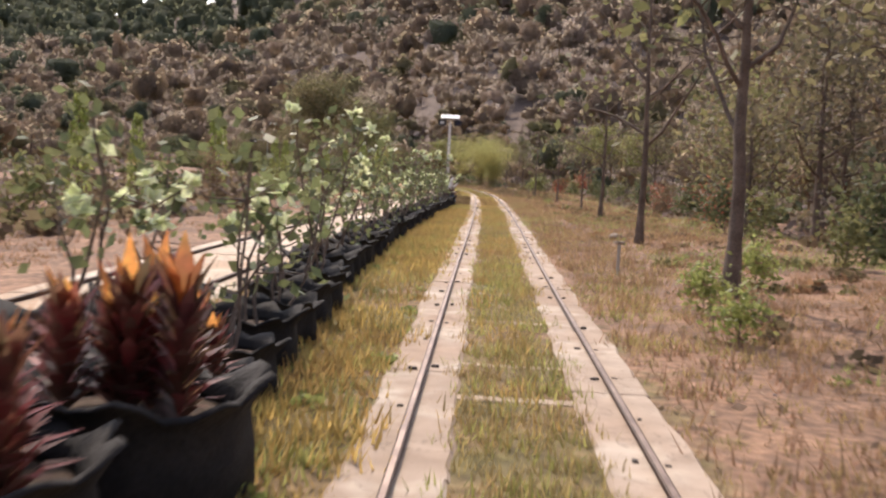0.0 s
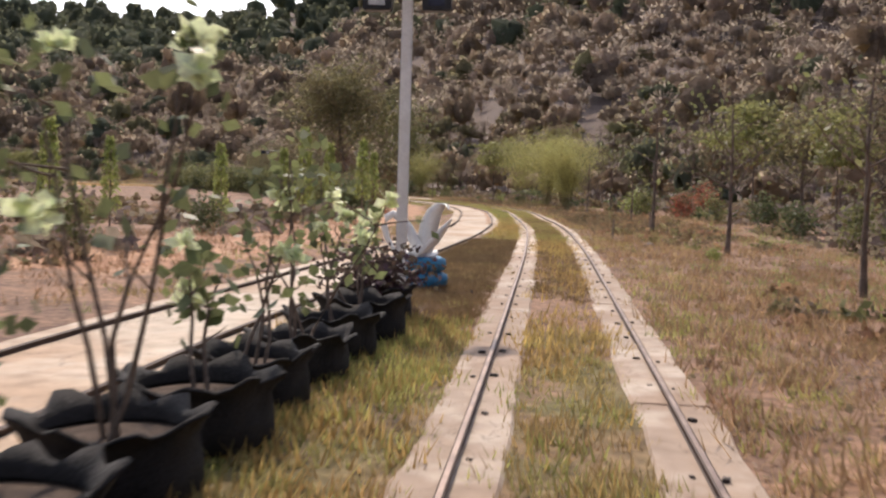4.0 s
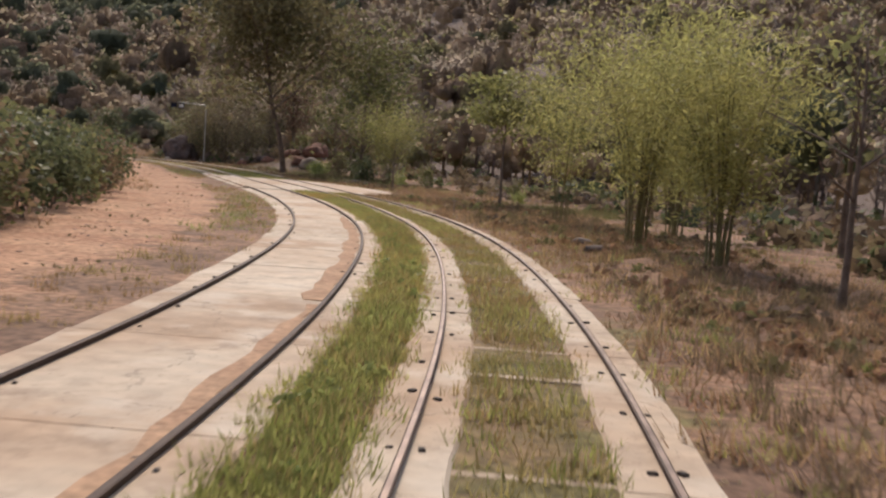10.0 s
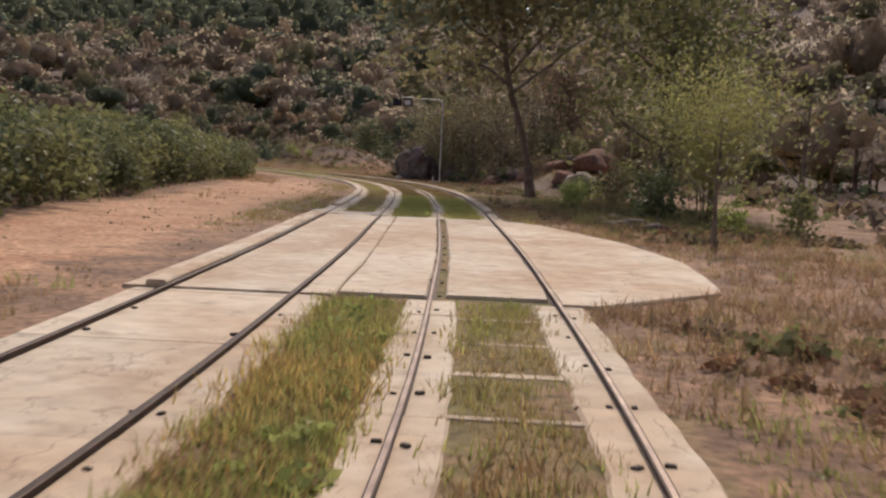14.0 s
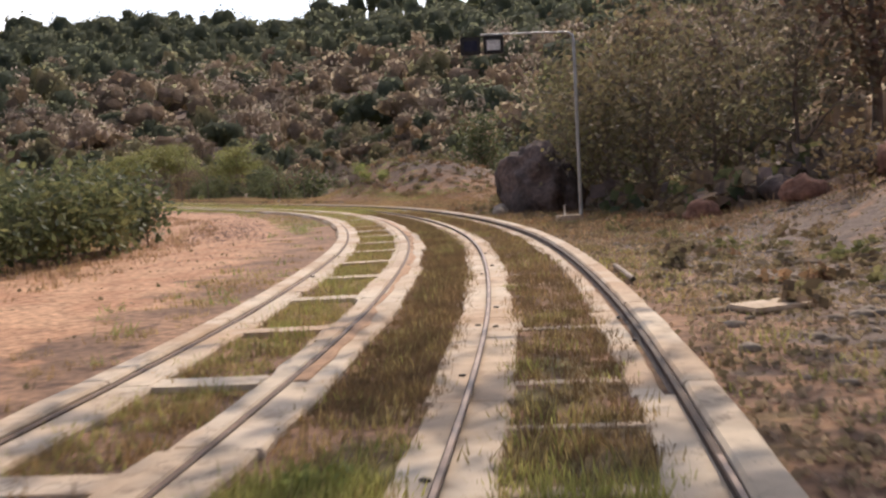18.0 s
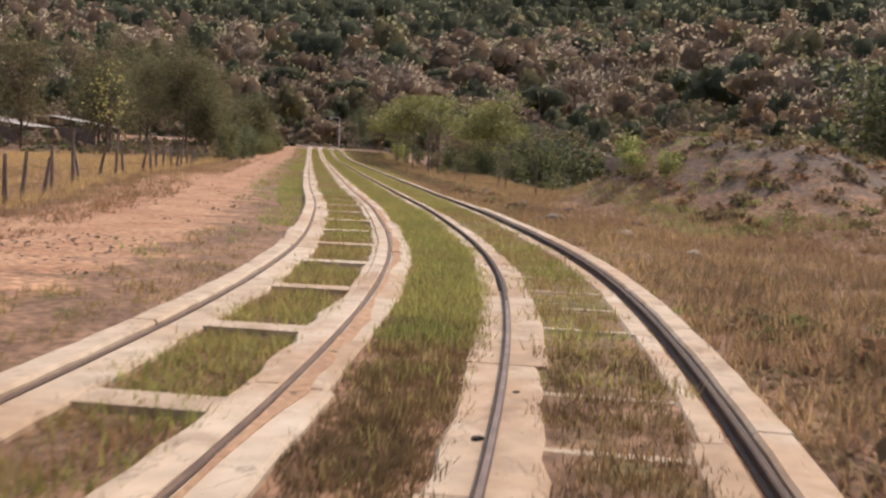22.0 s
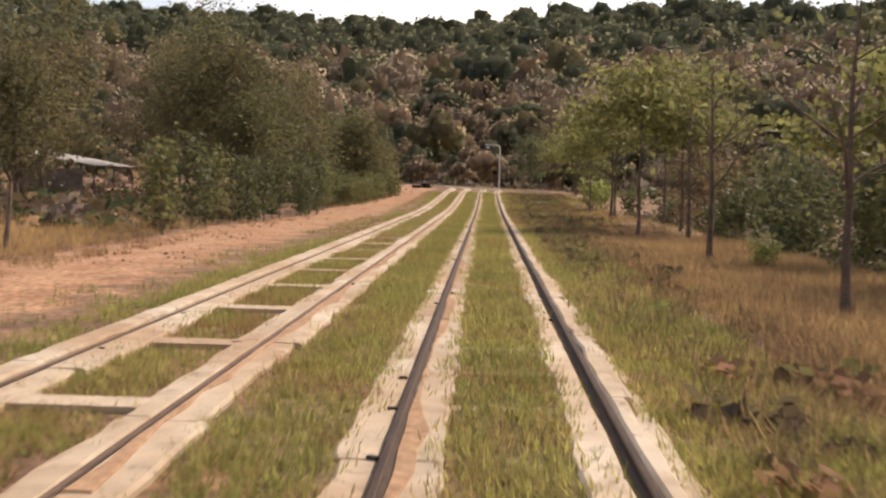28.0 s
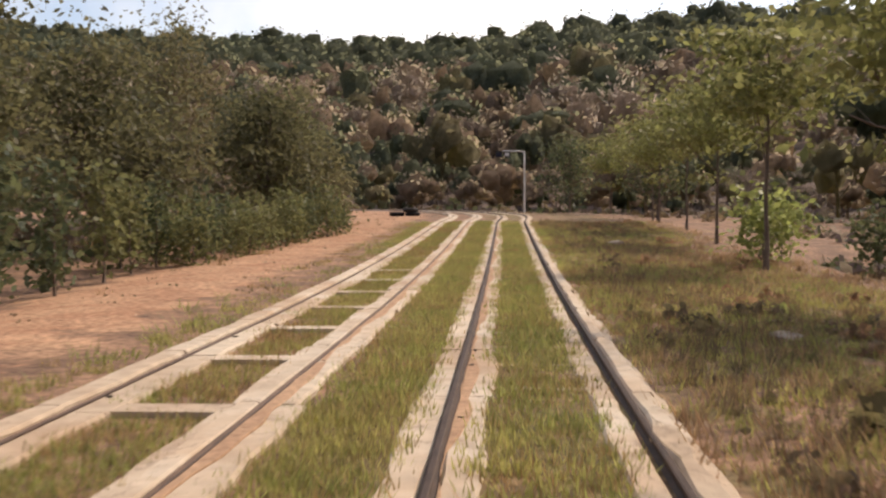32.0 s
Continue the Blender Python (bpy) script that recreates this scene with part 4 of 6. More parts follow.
# ---- bamboo ----
def bamboo(seed, n, h, spread):
    rng = np.random.RandomState(seed)
    culms, cents = [], []
    for k in range(n):
        a, r = rng.uniform(0, 6.283), rng.uniform(0.02, 0.24)
        base = np.array([math.cos(a) * r, math.sin(a) * r, 0])
        out = np.array([math.cos(a), math.sin(a), 0]) * rng.uniform(0.3, 1) * spread
        hh = h * rng.uniform(0.7, 1.05)
        t = np.linspace(0, 1, 9)[:, None]
        p = base + out * t ** 2.2 + np.array([0, 0, 1]) * hh * (t - 0.12 * t ** 4)
        culms.append(tube(p, np.linspace(0.019, 0.005, 9), 5))
        for _ in range(620):
            u = rng.uniform(0.16, 1.0) ** 0.7
            q = base + out * u ** 2.2 + np.array([0, 0, 1]) * hh * (u - 0.12 * u ** 4)
            cents.append(q + rng.normal(0, 1, 3) * (0.5, 0.5, 0.34) * (0.5 + 0.55 * u))
    return culms, leaves(np.array(cents), 0.032, rng, 4.0, 0.6)


M_CULM = material("bamboo_culm", (0.20, 0.19, 0.075), (0.13, 0.10, 0.05), 0.5, 3.0, 30.0, 0.1)
for k, (s, d, n, h, sp) in enumerate(((94.9, 3.7, 17, 5.2, 2.0), (101.2, 4.0, 7, 5.2, 1.6), (91.8, 4.2, 16, 4.4, 1.6), (99.0, 6.2, 18, 4.9, 1.9), (129.5, 6.4, 16, 4.8, 1.8))):
    x, y = at(s, d)
    cu, le = bamboo(70 + k, n, h, sp)
    t = thing("bamboo_clump", float(x), float(y), gz(x, y) - 0.05, "feathery clump of yellow-green bamboo", "bamboo", "bamboo clumps")
    for c in cu:
        part("culm", c, M_CULM, t)
    part("crown", le, M_LEAF_BAMBOO, t)


M_LEAF_RUST = material("rust_green_leaf", (0.15, 0.115, 0.06), (0.11, 0.105, 0.045), 0.65, 0.4, 4.0, 0.0, glow_through=0.4, island=0.5)

M_LEAF_MAROON = material("maroon_dry_leaf", (0.15, 0.075, 0.062), (0.105, 0.06, 0.05), 0.7, 0.4, 4.0, 0.0, glow_through=0.35, island=0.5)
M_LEAF_OLIVE = material("dull_olive_leaf", (0.085, 0.085, 0.036), (0.11, 0.095, 0.045), 0.6, 0.3, 4.0, 0.0, glow_through=0.4, island=0.5)
M_THICKET = material("thicket_leaf", (0.135, 0.10, 0.075), (0.095, 0.085, 0.055), 0.75, 0.4, 4.0, 0.0, glow_through=0.3, island=0.5)

# ---- big trees ----
def big_tree(name, s, d, seed, h, r0, n, size, sig, leaf, label, **kw):
    x, y = at(s, d)
    sk, cr = leafy(seed, h, r0, n, size, sig, **kw)
    return tree_thing(name, float(x), float(y), label, "tree", sk, cr, M_BARK, leaf, turn=seed * 37)


leaning = big_tree("broad_tree", 142.0, 3.45, 81, 12.0, 0.17, 8500, 0.2, (1.3, 1.3, 0.7), M_LEAF_RUST, "tall leaning grey-trunked tree with hanging brownish leaves", limbs=16, first=0.38, spread=0.55, droop=0.5, long=1.9, lean=0.16)
big_tree("broad_tree", 137.0, 7.0, 378, 9.0, 0.13, 5200, 0.14, (0.9, 0.9, 0.7), M_LEAF_MID, "bushy tree in the scrub beside the track", limbs=15, first=0.15, spread=0.5)
leaning.matrix_basis = Matrix.Translation(leaning.matrix_basis.translation) @ pose(0, 0, 0, 0, -13, 34)
big_tree("brown_tree", 157, 9.5, 82, 6.6, 0.16, 1900, 0.15, (0.6, 0.6, 0.4), M_LEAF_MAROON, "tall tree with reddish brown dry leaves", limbs=14, first=0.35, spread=0.42)
for k, (s, d, h) in enumerate(((163, 6.2, 6.2), (168, 6.8, 5.4), (160.5, 7.8, 6.0), (173, 8.5, 4.6), (152, 10.5, 5.0))):
    big_tree("thicket_tree", s, d, 83 + k, h, 0.08, 1300, 0.10, (0.75, 0.75, 0.6), (M_LEAF_DRY, M_LEAF_MID, M_LEAF_RUST, M_LEAF_MID, M_LEAF_MID)[k], "bushy tangled tree behind the boulder", limbs=16, first=0.1, spread=0.55)
for k, (s, d, h) in enumerate(((160.2, 5.2, 4.0), (162.5, 5.6, 4.8), (165.5, 5.4, 5.0), (158.2, 6.0, 3.6), (168.2, 5.4, 4.2), (156.0, 7.0, 4.2), (164.6, 4.9, 4.0), (162.2, 4.6, 3.2))):
    big_tree("thicket_tree", s, d, 383 + k, h, 0.07, 1300, 0.10, (0.65, 0.65, 0.6), (M_THICKET, M_LEAF_RUST, M_THICKET)[k % 3], "dark tangled tree crowding round the boulder", limbs=16, first=0.08, spread=0.5)
big_tree("yellow_tree", 238.2, -16.8, 91, 6.0, 0.10, 260, 0.14, (0.3, 0.3, 0.3), M_LEAF_BAMBOO, "thin bare tree with a few yellow leaves", limbs=10, first=0.35, spread=0.4)
for k, (s, d, h, n, lf) in enumerate(((264.5, -14.6, 10.0, 9000, 0), (272, -13.5, 6.4, 4800, 0), (243, -27, 5.6, 3000, 1), (262, -12.5, 5.4, 3600, 0), (233, -31, 6.2, 3000, 0), (268.5, -10.5, 3.8, 2200, 0), (276.5, -8.8, 5.0, 4400, 0), (224, -34, 6.0, 2600, 1), (281, -8.2, 3.6, 2600, 0), (287, -10.5, 5.4, 3200, 0), (295, -13, 5.6, 2800, 1), (249, -19, 6.6, 3600, 0), (256, -21, 9.0, 5200, 1), (247, -25, 8.6, 4800, 1), (270, -19, 9.0, 5200, 1), (282, -14, 8.4, 5000, 1), (278, -21, 9.6, 5000, 0), (239, -30, 8.4, 4200, 1))):
    big_tree("leafy_tree", s, d, 101 + k, h, 0.13, int(n * 1.3), 0.115, (0.62, 0.62, 0.5), (M_LEAF_OLIVE, M_LEAF_RUST)[lf] if s > 246 else M_LEAF_RUST, "dense dull olive broadleaf tree" if s > 246 else "dense olive brown broadleaf tree", limbs=18, first=0.12, spread=0.46)
for k, (s, d, h) in enumerate(((243, 10.5, 4.4), (250, 11.5, 4.6), (258, 11.5, 5.0), (222, 10, 4.4), (214, 11, 4.2), (206, 14, 4.4), (232, 12, 5.0), (196, 16, 4.2), (266, 11.5, 4.4), (300, 11, 4.8), (306, 9, 5.2))):
    big_tree("slope_tree", s, d, 121 + k, h, 0.09, 1900, 0.14, (0.65, 0.65, 0.45), (M_LEAF_DARK, M_LEAF_DARK, M_LEAF_DRY)[k % 3], "bushy tree on the slope below the track", limbs=14, first=0.15, spread=0.5)
for k, (s, d, h) in enumerate(((8, 8, 7.5), (18, 7.2, 7), (27, 8.2, 6.5), (40, 10.5, 6.5), (2, 12, 8), (14, 13, 8), (24, 12.5, 7.5), (50, 12, 6), (66, 11, 5.5), (34, 13, 7), (76, 11.5, 5), (86, 11, 5.4), (60, 14, 6.5), (108, 10, 5.0))):
    big_tree("wood_edge_tree", s, d, 141 + k, h, 0.10, 900, 0.13, (0.6, 0.6, 0.4), (M_LEAF_DRY, M_LEAF_RUST, M_THICKET)[k % 3], "thin half-bare tree at the wood's edge", limbs=12, first=0.3, spread=0.45, twigs=5)

for k, (s, d, h) in enumerate(((31, 7.4, 4.4), (36, 8.6, 5.0), (27.5, 9, 5.4), (42, 9.8, 5.0), (34, 10.6, 5.8), (47, 10.8, 5.0), (22, 10, 5.8), (29, 12.5, 6.2))):
    big_tree("edge_tree", s, d, 351 + k, h, 0.09, 950, 0.105, (0.65, 0.65, 0.5), (M_LEAF_RUST, M_LEAF_MID, M_THICKET, M_LEAF_DRY)[k % 4], "leafy dull olive or brown tree at the wood's edge", limbs=15, first=0.12, spread=0.48)

# ---- columnar trees, hedge, shrubs ----
col_protos = []
for k in range(3):
    rng = np.random.RandomState(160 + k)
    h = 2.9
    sk = tube([(0, 0, 0), (0.02, 0.01, 0.8), (0, 0.03, h)], [0.035, 0.028, 0.01], 5)
    u = rng.uniform(0.22, 1.0, 700)
    rad = 0.30 * np.sqrt(np.clip(1.05 - u, 0, 1)) + 0.05
    a = rng.uniform(0, 6.283, 700)
    q = np.sqrt(rng.uniform(0.2, 1, 700)) * rad
    c = np.stack([np.cos(a) * q, np.sin(a) * q, u * h], 1)
    col_protos.append(proto("column_tree", "slim columnar tree with long drooping leaves", "tree", "columnar trees by the dirt track", sk, leaves(c[:420], 0.065, rng, 3.4, 1.3), M_BARK, M_LEAF_BRIGHT))
for i, (s, d) in enumerate(((60.5, -9.2), (63.4, -7.4), (66.2, -8.6), (69.9, -7.6), (72.9, -6.7), (76.4, -6.6), (52, -10.2), (46, -9.6), (40, -10.5), (34, -9.2), (28, -9.8), (22, -9.0), (57, -11))):
    place(col_protos[i % 3], s, d, tr.uniform(0.8, 1.05), tr.uniform(0, 360))
for t in col_protos:
    discard(t)
saplings = []
for k in range(3):
    sk, cr = leafy(365 + k, 2.7, 0.03, 430, 0.10, (0.2, 0.2, 0.22), first=0.12, limbs=11, spread=0.2, twigs=1, sides=4)
    saplings.append(proto("sapling", "slim upright sapling leafy almost to the ground", "tree", "saplings beside the dirt road", sk, cr, M_BARK, (M_LEAF_DARK, M_LEAF_DARK, M_LEAF_MID)[k]))
s = 233.5
while s < 263:
    place(saplings[int(s * 7) % 3], s, -8.1 + tr.uniform(-0.7, 0.5), tr.uniform(0.75, 1.1), tr.uniform(0, 360))
    s += tr.uniform(1.2, 2.3)
for t in saplings:
    discard(t)

shrubs = []
for k, (leaf, n) in enumerate(((M_LEAF_DARK, 560), (M_LEAF_MID, 520), (M_LEAF_MID, 500), (M_LEAF_DRY, 420))):
    sk, cr = leafy(170 + k, 2.1, 0.035, n, 0.13, (0.32, 0.32, 0.30), first=0.08, limbs=8, spread=0.5, twigs=1, sides=4)
    shrubs.append(proto("shrub", "dense waist-high to man-high leafy shrub", "shrub", "shrubs beside the dirt track", sk, cr, M_BARK, leaf))
hr = random.Random(21)
hedge = lambda s: float(np.interp(s, [74, 90, 96, 104, 118, 130, 142, 152, 160], [-6.9, -6.7, -6.9, -7.0, -7.6, -9.0, -9.0, -8.0, -7.0]))
s = 76.0
while s < 161:
    e = hedge(s)
    for rowi in range(3):
        place(shrubs[hr.choice((0, 0, 3, 1) if s < 116 else (0, 0, 1, 2))], s + hr.uniform(-0.4, 0.4), e - 0.4 - rowi * 1.3 - hr.uniform(0, 0.5), (hr.uniform(0.45, 0.68) + 0.08 * rowi) * float(np.interp(s, [112, 130], [1.0, 1.25])), hr.uniform(0, 360))
    s += 1.15
s = 263.0
while s < 277:
    for rowi in range(2):
        place(shrubs[hr.choice((0, 1, 1, 2))], s + hr.uniform(-0.4, 0.4), float(np.interp(s, [262, 276], [-7.6, -6.0])) - rowi * 1.2 - hr.uniform(0, 0.6), hr.uniform(0.4, 0.7) + 0.2 * rowi, hr.uniform(0, 360))
    s += 1.4
# loose shrubs on the right-hand side and by the dirt track on the left
for s, d, k, sc in ((11, 6, 1, 0.9), (14, 6.8, 0, 1.0), (17, 5.6, 1, 0.6), (20, 7, 0, 1.1), (24, 6, 2, 0.8), (30, 6.6, 0, 0.9), (39, 7.4, 0, 0.8), (45, 7.5, 3, 0.8), (52, 7.7, 0, 0.9), (57, 7.2, 1, 0.8), (62, 7, 0, 0.7), (68, 7.6, 0, 0.8), (72, 6.9, 1, 0.7), (79, 6.9, 0, 0.8), (83, 6.2, 1, 0.9), (85.5, 6.6, 0, 0.9),
                    (104, 7.5, 3, 0.6), (113, 7, 1, 0.5), (117, 6.2, 3, 0.7), (123, 6.5, 1, 0.7), (128, 4.8, 0, 0.9), (130.5, 5.2, 1, 0.9), (133, 4.6, 3, 0.7), (136, 5.4, 1, 0.8), (139, 6.2, 2, 0.9), (148, 6.5, 1, 0.9), (151, 5.8, 3, 0.7), (186, 12, 0, 0.9), (192, 11, 2, 0.9), (199, 10, 2, 1.1), (205, 8.5, 0, 1.0), (210, 8, 1, 0.8), (216, 7.5, 0, 1.0), (222, 7.0, 0, 0.9), (227, 6.8, 2, 1.0), (233, 7.2, 0, 1.0), (238, 7.0, 0, 1.1),
                    (245, 8, 0, 1.0), (248.5, 7.4, 3, 0.9), (254, 7.8, 0, 1.0), (260, 7.0, 0, 0.9), (6, -8, 1, 0.9), (12, -9, 3, 0.9), (18, -8.2, 1, 0.8), (25, -8, 0, 0.8), (31, -8.5, 3, 0.9), (38, -8.2, 1, 0.8), (44, -8.6, 0, 0.7), (49, -8.3, 1, 0.6), (55, -8, 0, 0.6), (288, -9.5, 0, 0.8), (296, -11.5, 1, 0.9)):
    place(shrubs[k], s, d, sc * 0.72, hr.uniform(0, 360))
for t in shrubs:
    discard(t)

bright = []
for k, (leaf, label) in enumerate(((M_LEAF_BRIGHT, "low bright green leafy weed bush"), (M_RED, "bush covered with red bracts"))):
    sk, cr = leafy(180 + k, 1.1, 0.02, 520, 0.085, (0.22, 0.22, 0.16), first=0.08, limbs=9, spread=0.6, twigs=2, sides=4)
    bright.append(proto(("weed_bush", "red_bougainvillea_bush")[k], label, "bush", ("green bushes", "red bushes")[k], sk, cr, M_BARK, leaf))
for s, d, k, sc in ((11, 2.1, 0, 0.45), (9, 2.0, 0, 0.4), (13.6, 3.3, 0, 0.5), (33, 7.6, 1, 1.0), (37, 8.2, 1, 1.1), (41, 8.8, 1, 1.0), (54, 8.9, 1, 0.9), (59, 9.6, 1, 0.9), (76.8, 6.6, 1, 0.8), (79.2, 7.2, 1, 0.9), (48, 8.0, 1, 0.8), (51.8, 10.3, 1, 1.0), (91.2, 12.2, 1, 1.3), (89.8, 11.6, 1, 1.0), (73.2, -5.9, 1, 0.4), (45.5, 10.5, 1, 1.0), (84, 6.0, 0, 1.0), (133, 3.4, 0, 0.6), (137.2, 4.1, 0, 0.6), (138.4, 4.7, 0, 0.7), (137.6, 5.4, 0, 0.7), (139.6, 5.6, 0, 0.6), (188.5, 4.8, 0, 0.55), (190.3, 5.2, 0, 0.6), (186.6, 5.0, 0, 0.5), (262.5, 5.4, 0, 1.3), (264, 6.2, 0, 1.1), (124, 5.5, 0, 0.6), (110, 6.0, 0, 0.4), (52, 3.0, 0, 0.25), (228, 5.2, 0, 0.5)):
    place(bright[k], s, d, sc, hr.uniform(0, 360))
for t in bright:
    discard(t)


# ---- planters made of tyres ----
def lathe(profile, n=28, warp=None):
    v, f = [], []
    m = len(profile)
    for i in range(n):
        a = 2 * math.pi * i / n
        for k, (r, z) in enumerate(profile):
            if warp:
                r, z = warp(a, k, r, z)
            v.append((r * math.cos(a), r * math.sin(a), z))
    for i in range(n):
        j = (i + 1) % n
        for k in range(m - 1):
            f.append((i * m + k, j * m + k, j * m + k + 1, i * m + k + 1))
    return np.array(v), np.array(f)


def petal(a, k, r, z):
    lobe = math.cos(9 * a + 0.6 * math.sin(a * 2))
    if k in (4, 5, 6):
        return r + 0.035 * lobe + 0.012 * math.sin(5 * a), z + 0.03 * lobe - 0.02 * math.sin(3 * a)
    return r + 0.008 * math.sin(7 * a), z


POT = [(0.30, 0.0), (0.355, 0.03), (0.35, 0.15), (0.335, 0.25), (0.375, 0.315), (0.395, 0.325), (0.375, 0.335), (0.31, 0.29), (0.30, 0.24)]


def rosette(rng, centre, n, length):
    """Petals that spring from one point."""
    a = rng.normal(size=(n, 3)) + (0, 0, 0.35)
    a *= length * rng.uniform(0.7, 1.15, (n, 1)) / np.linalg.norm(a, axis=1)[:, None]
    b = np.cross(a, rng.normal(size=(n, 3)))
    b *= length * 0.36 / np.linalg.norm(b, axis=1)[:, None]
    v = np.concatenate([[(0, 0, 0)], np.stack([a * 0.55 + b, a, a * 0.55 - b], 1).reshape(-1, 3)]) + centre
    k = np.arange(n)[:, None] * 3
    return v, np.concatenate([np.zeros((n, 1), int), k + 1, k + 2, k + 3], 1)


def pot_plant(seed, tall, pale):
    rng = np.random.RandomState(seed)
    stems, tips = [], []
    for k in range(rng.randint(2, 5)):
        a = rng.uniform(0, 6.283)
        p, r = limb(rng, (rng.normal(0, 0.06), rng.normal(0, 0.06), 0.2), (math.cos(a) * 0.22, math.sin(a) * 0.22, 1.0), tall * rng.uniform(0.6, 1.0), 0.014, 0.3, 7)
        one = [tube(p, r, 5)]
        for j in range(3):
            q, r2 = limb(rng, p[rng.randint(3, 7)], rng.normal(0, 0.6, 3) + (0, 0, 0.5), tall * 0.2, 0.007, 0.4, 3)
            one.append(tube(q, r2, 4))
            tips.append(q[-1])
        tips += [p[-1], p[-2], p[-1]]
        stems.append(join(*one))
    tips = np.array(tips)
    c = tips[rng.randint(0, len(tips), 66)] + rng.normal(0, 1, (66, 3)) * (0.09, 0.09, 0.11)
    w = tips[rng.choice(len(tips), pale, replace=True)]
    bracts = [rosette(rng, q + (0, 0, 0.04), 12, 0.11) for q in w]
    return stems, leaves(c, 0.068, rng, 1.5, 0.5), bracts


def planter(seed, kind, label):
    t = tagged(new("tyre_planter"), label, "planter", "planters along the track")
    part("tyre_pot", lathe(POT, 36, petal), M_TYRE, t, "black pot cut from an old tyre with a wavy rim", smooth=True)
    part("soil", lathe([(0.001, 0.235), (0.15, 0.245), (0.318, 0.225)], 20), M_SOIL, t)
    rng = np.random.RandomState(seed)
    if kind == "flower":
        st, le, wh = pot_plant(seed, (1.05, 1.3, 1.6, 1.15, 1.75, 0.9, 1.4)[seed % 7], rng.randint(2, 5))
        for q in st:
            part("stem", q, M_BARK, t)
        part("foliage", le, M_POT_LEAF, t)
        for q in wh:
            part("bract", q, M_WHITE_LEAF, t, "creamy white bract rosette")
    elif kind == "red":
        old, young = [], []
        for k in range(6):
            a, r = 1.047 * k + rng.uniform(-0.3, 0.3), (0.06, 0.19)[k % 2]
            top = 0.18 + 0.16 * rng.rand()
            for j in range(70):
                u = j / 69
                b = 2.4 * j + rng.uniform(-0.3, 0.3)
                out = np.array([math.cos(b), math.sin(b), 0.0])
                foot = np.array([math.cos(a) * r, math.sin(a) * r, 0.24 + top * u])
                long = rng.uniform(0.16, 0.27) * (1.0 - 0.2 * u)
                reach, lift = 0.85 - 0.45 * u, 0.5 + 0.45 * u
                mid = foot + out * long * reach * 0.5 + (0, 0, long * lift * 0.62)
                tip = foot + out * long * reach + (0, 0, long * lift * (0.75 + 0.3 * u))
                side = np.cross(out, (0, 0, 1)) * 0.021 * rng.uniform(0.75, 1.25)
                (young if u > (0.86, 0.985, 0.98)[k % 3] else old).append(np.array([foot - side * 0.35, foot + side * 0.35, mid + side, tip, mid - side]))
        for name, group_, mat, label_ in (("foliage", old, M_CROTON, "crimson strap leaves"), ("young_foliage", young, M_CROTON_TIP, "orange young leaves")):
            v = np.concatenate(group_)
            n5 = np.arange(len(group_))[:, None] * 5
            part(name, (v, [tuple(f) for f in n5 + np.array([0, 1, 2, 4])] + [tuple(f) for f in n5 + np.array([4, 2, 3])]), mat, t, label_)
    else:
        c = rng.normal(0, 1, (1100, 3)) * (0.24, 0.24, 0.12) + (0, 0, 0.46)
        c = c[c[:, 2] > 0.26]
        part("foliage", leaves(c, 0.045, rng, 1.8), M_PURPLE, t, "dense dark purple foliage")
    return t


flowers = [planter(200 + k, "flower", "tyre planter holding a leggy shrub with pale bracts") for k in range(7)]
red = planter(220, "red", "tyre planter holding crimson and orange cordyline")
purple = planter(221, "purple", "tyre planter holding a dark purple bush")
pd_ = lambda s: float(np.interp(s, [3, 8, 13, 25, 33, 41], [-1.60, -1.85, -2.13, -2.18, -2.05, -1.80]))
place(red, 3.1, -1.85, 1.25, 40, 0.0)
place(red, 4.05, -1.62, 1.38, 160, 0.0)
place(red, 5.05, -1.70, 0.95, 280, 0.0)
s = 5.95
i = 0
while s < 41.2:
    place(flowers[i * 3 % 7], s, pd_(s) + tr.uniform(-0.05, 0.05), tr.uniform(0.92, 1.08), tr.uniform(0, 360), 0.0)
    s += tr.uniform(0.86, 1.0)
    i += 1
for k, (s, d) in enumerate(((5.0, -3.0), (6.2, -2.75), (7.5, -2.65))):
    place(flowers[(2, 4, 6)[k]], s, d, 1.12, 90 * k, 0.0)
place(purple, 41.9, -1.85, 1.0, 20, 0.0)
for t in (*flowers, red, purple):
    discard(t)

# ---- swan planter ----
x, y = at(45.2, -1.86)
swan = thing("swan_planter", float(x), float(y), gz(x, y), "white swan-shaped planter cut from a tyre on two blue tyres", "planter", turn=-6)
TY = [(0.20, 0.02), (0.30, 0.0), (0.385, 0.035), (0.40, 0.10), (0.385, 0.165), (0.30, 0.20), (0.20, 0.18)]
part("blue_tyre", lathe(TY, 32), M_BLUE, swan, smooth=True)
part("blue_tyre", lathe([(r * 0.93, z + 0.20) for r, z in TY], 32), M_BLUE, swan, smooth=True)


def blade(pts, wid, across, thick=0.03):
    """A bent strip with thickness, for the wings."""
    v, f = [], []
    pts, across = np.array(pts, float), np.array(across, float) / np.linalg.norm(across)
    for p, w in zip(pts, wid):
        for sx, sz in ((-1, 0), (0, 1), (1, 0), (0, -1)):
            v.append(p + across * sx * w + np.array([0, thick * sz, thick * 0.3 * sz]))
    for i in range(len(pts) - 1):
        for k in range(4):
            f.append((i * 4 + k, i * 4 + (k + 1) % 4, i * 4 + 4 + (k + 1) % 4, i * 4 + 4 + k))
    return np.array(v), np.array(f)


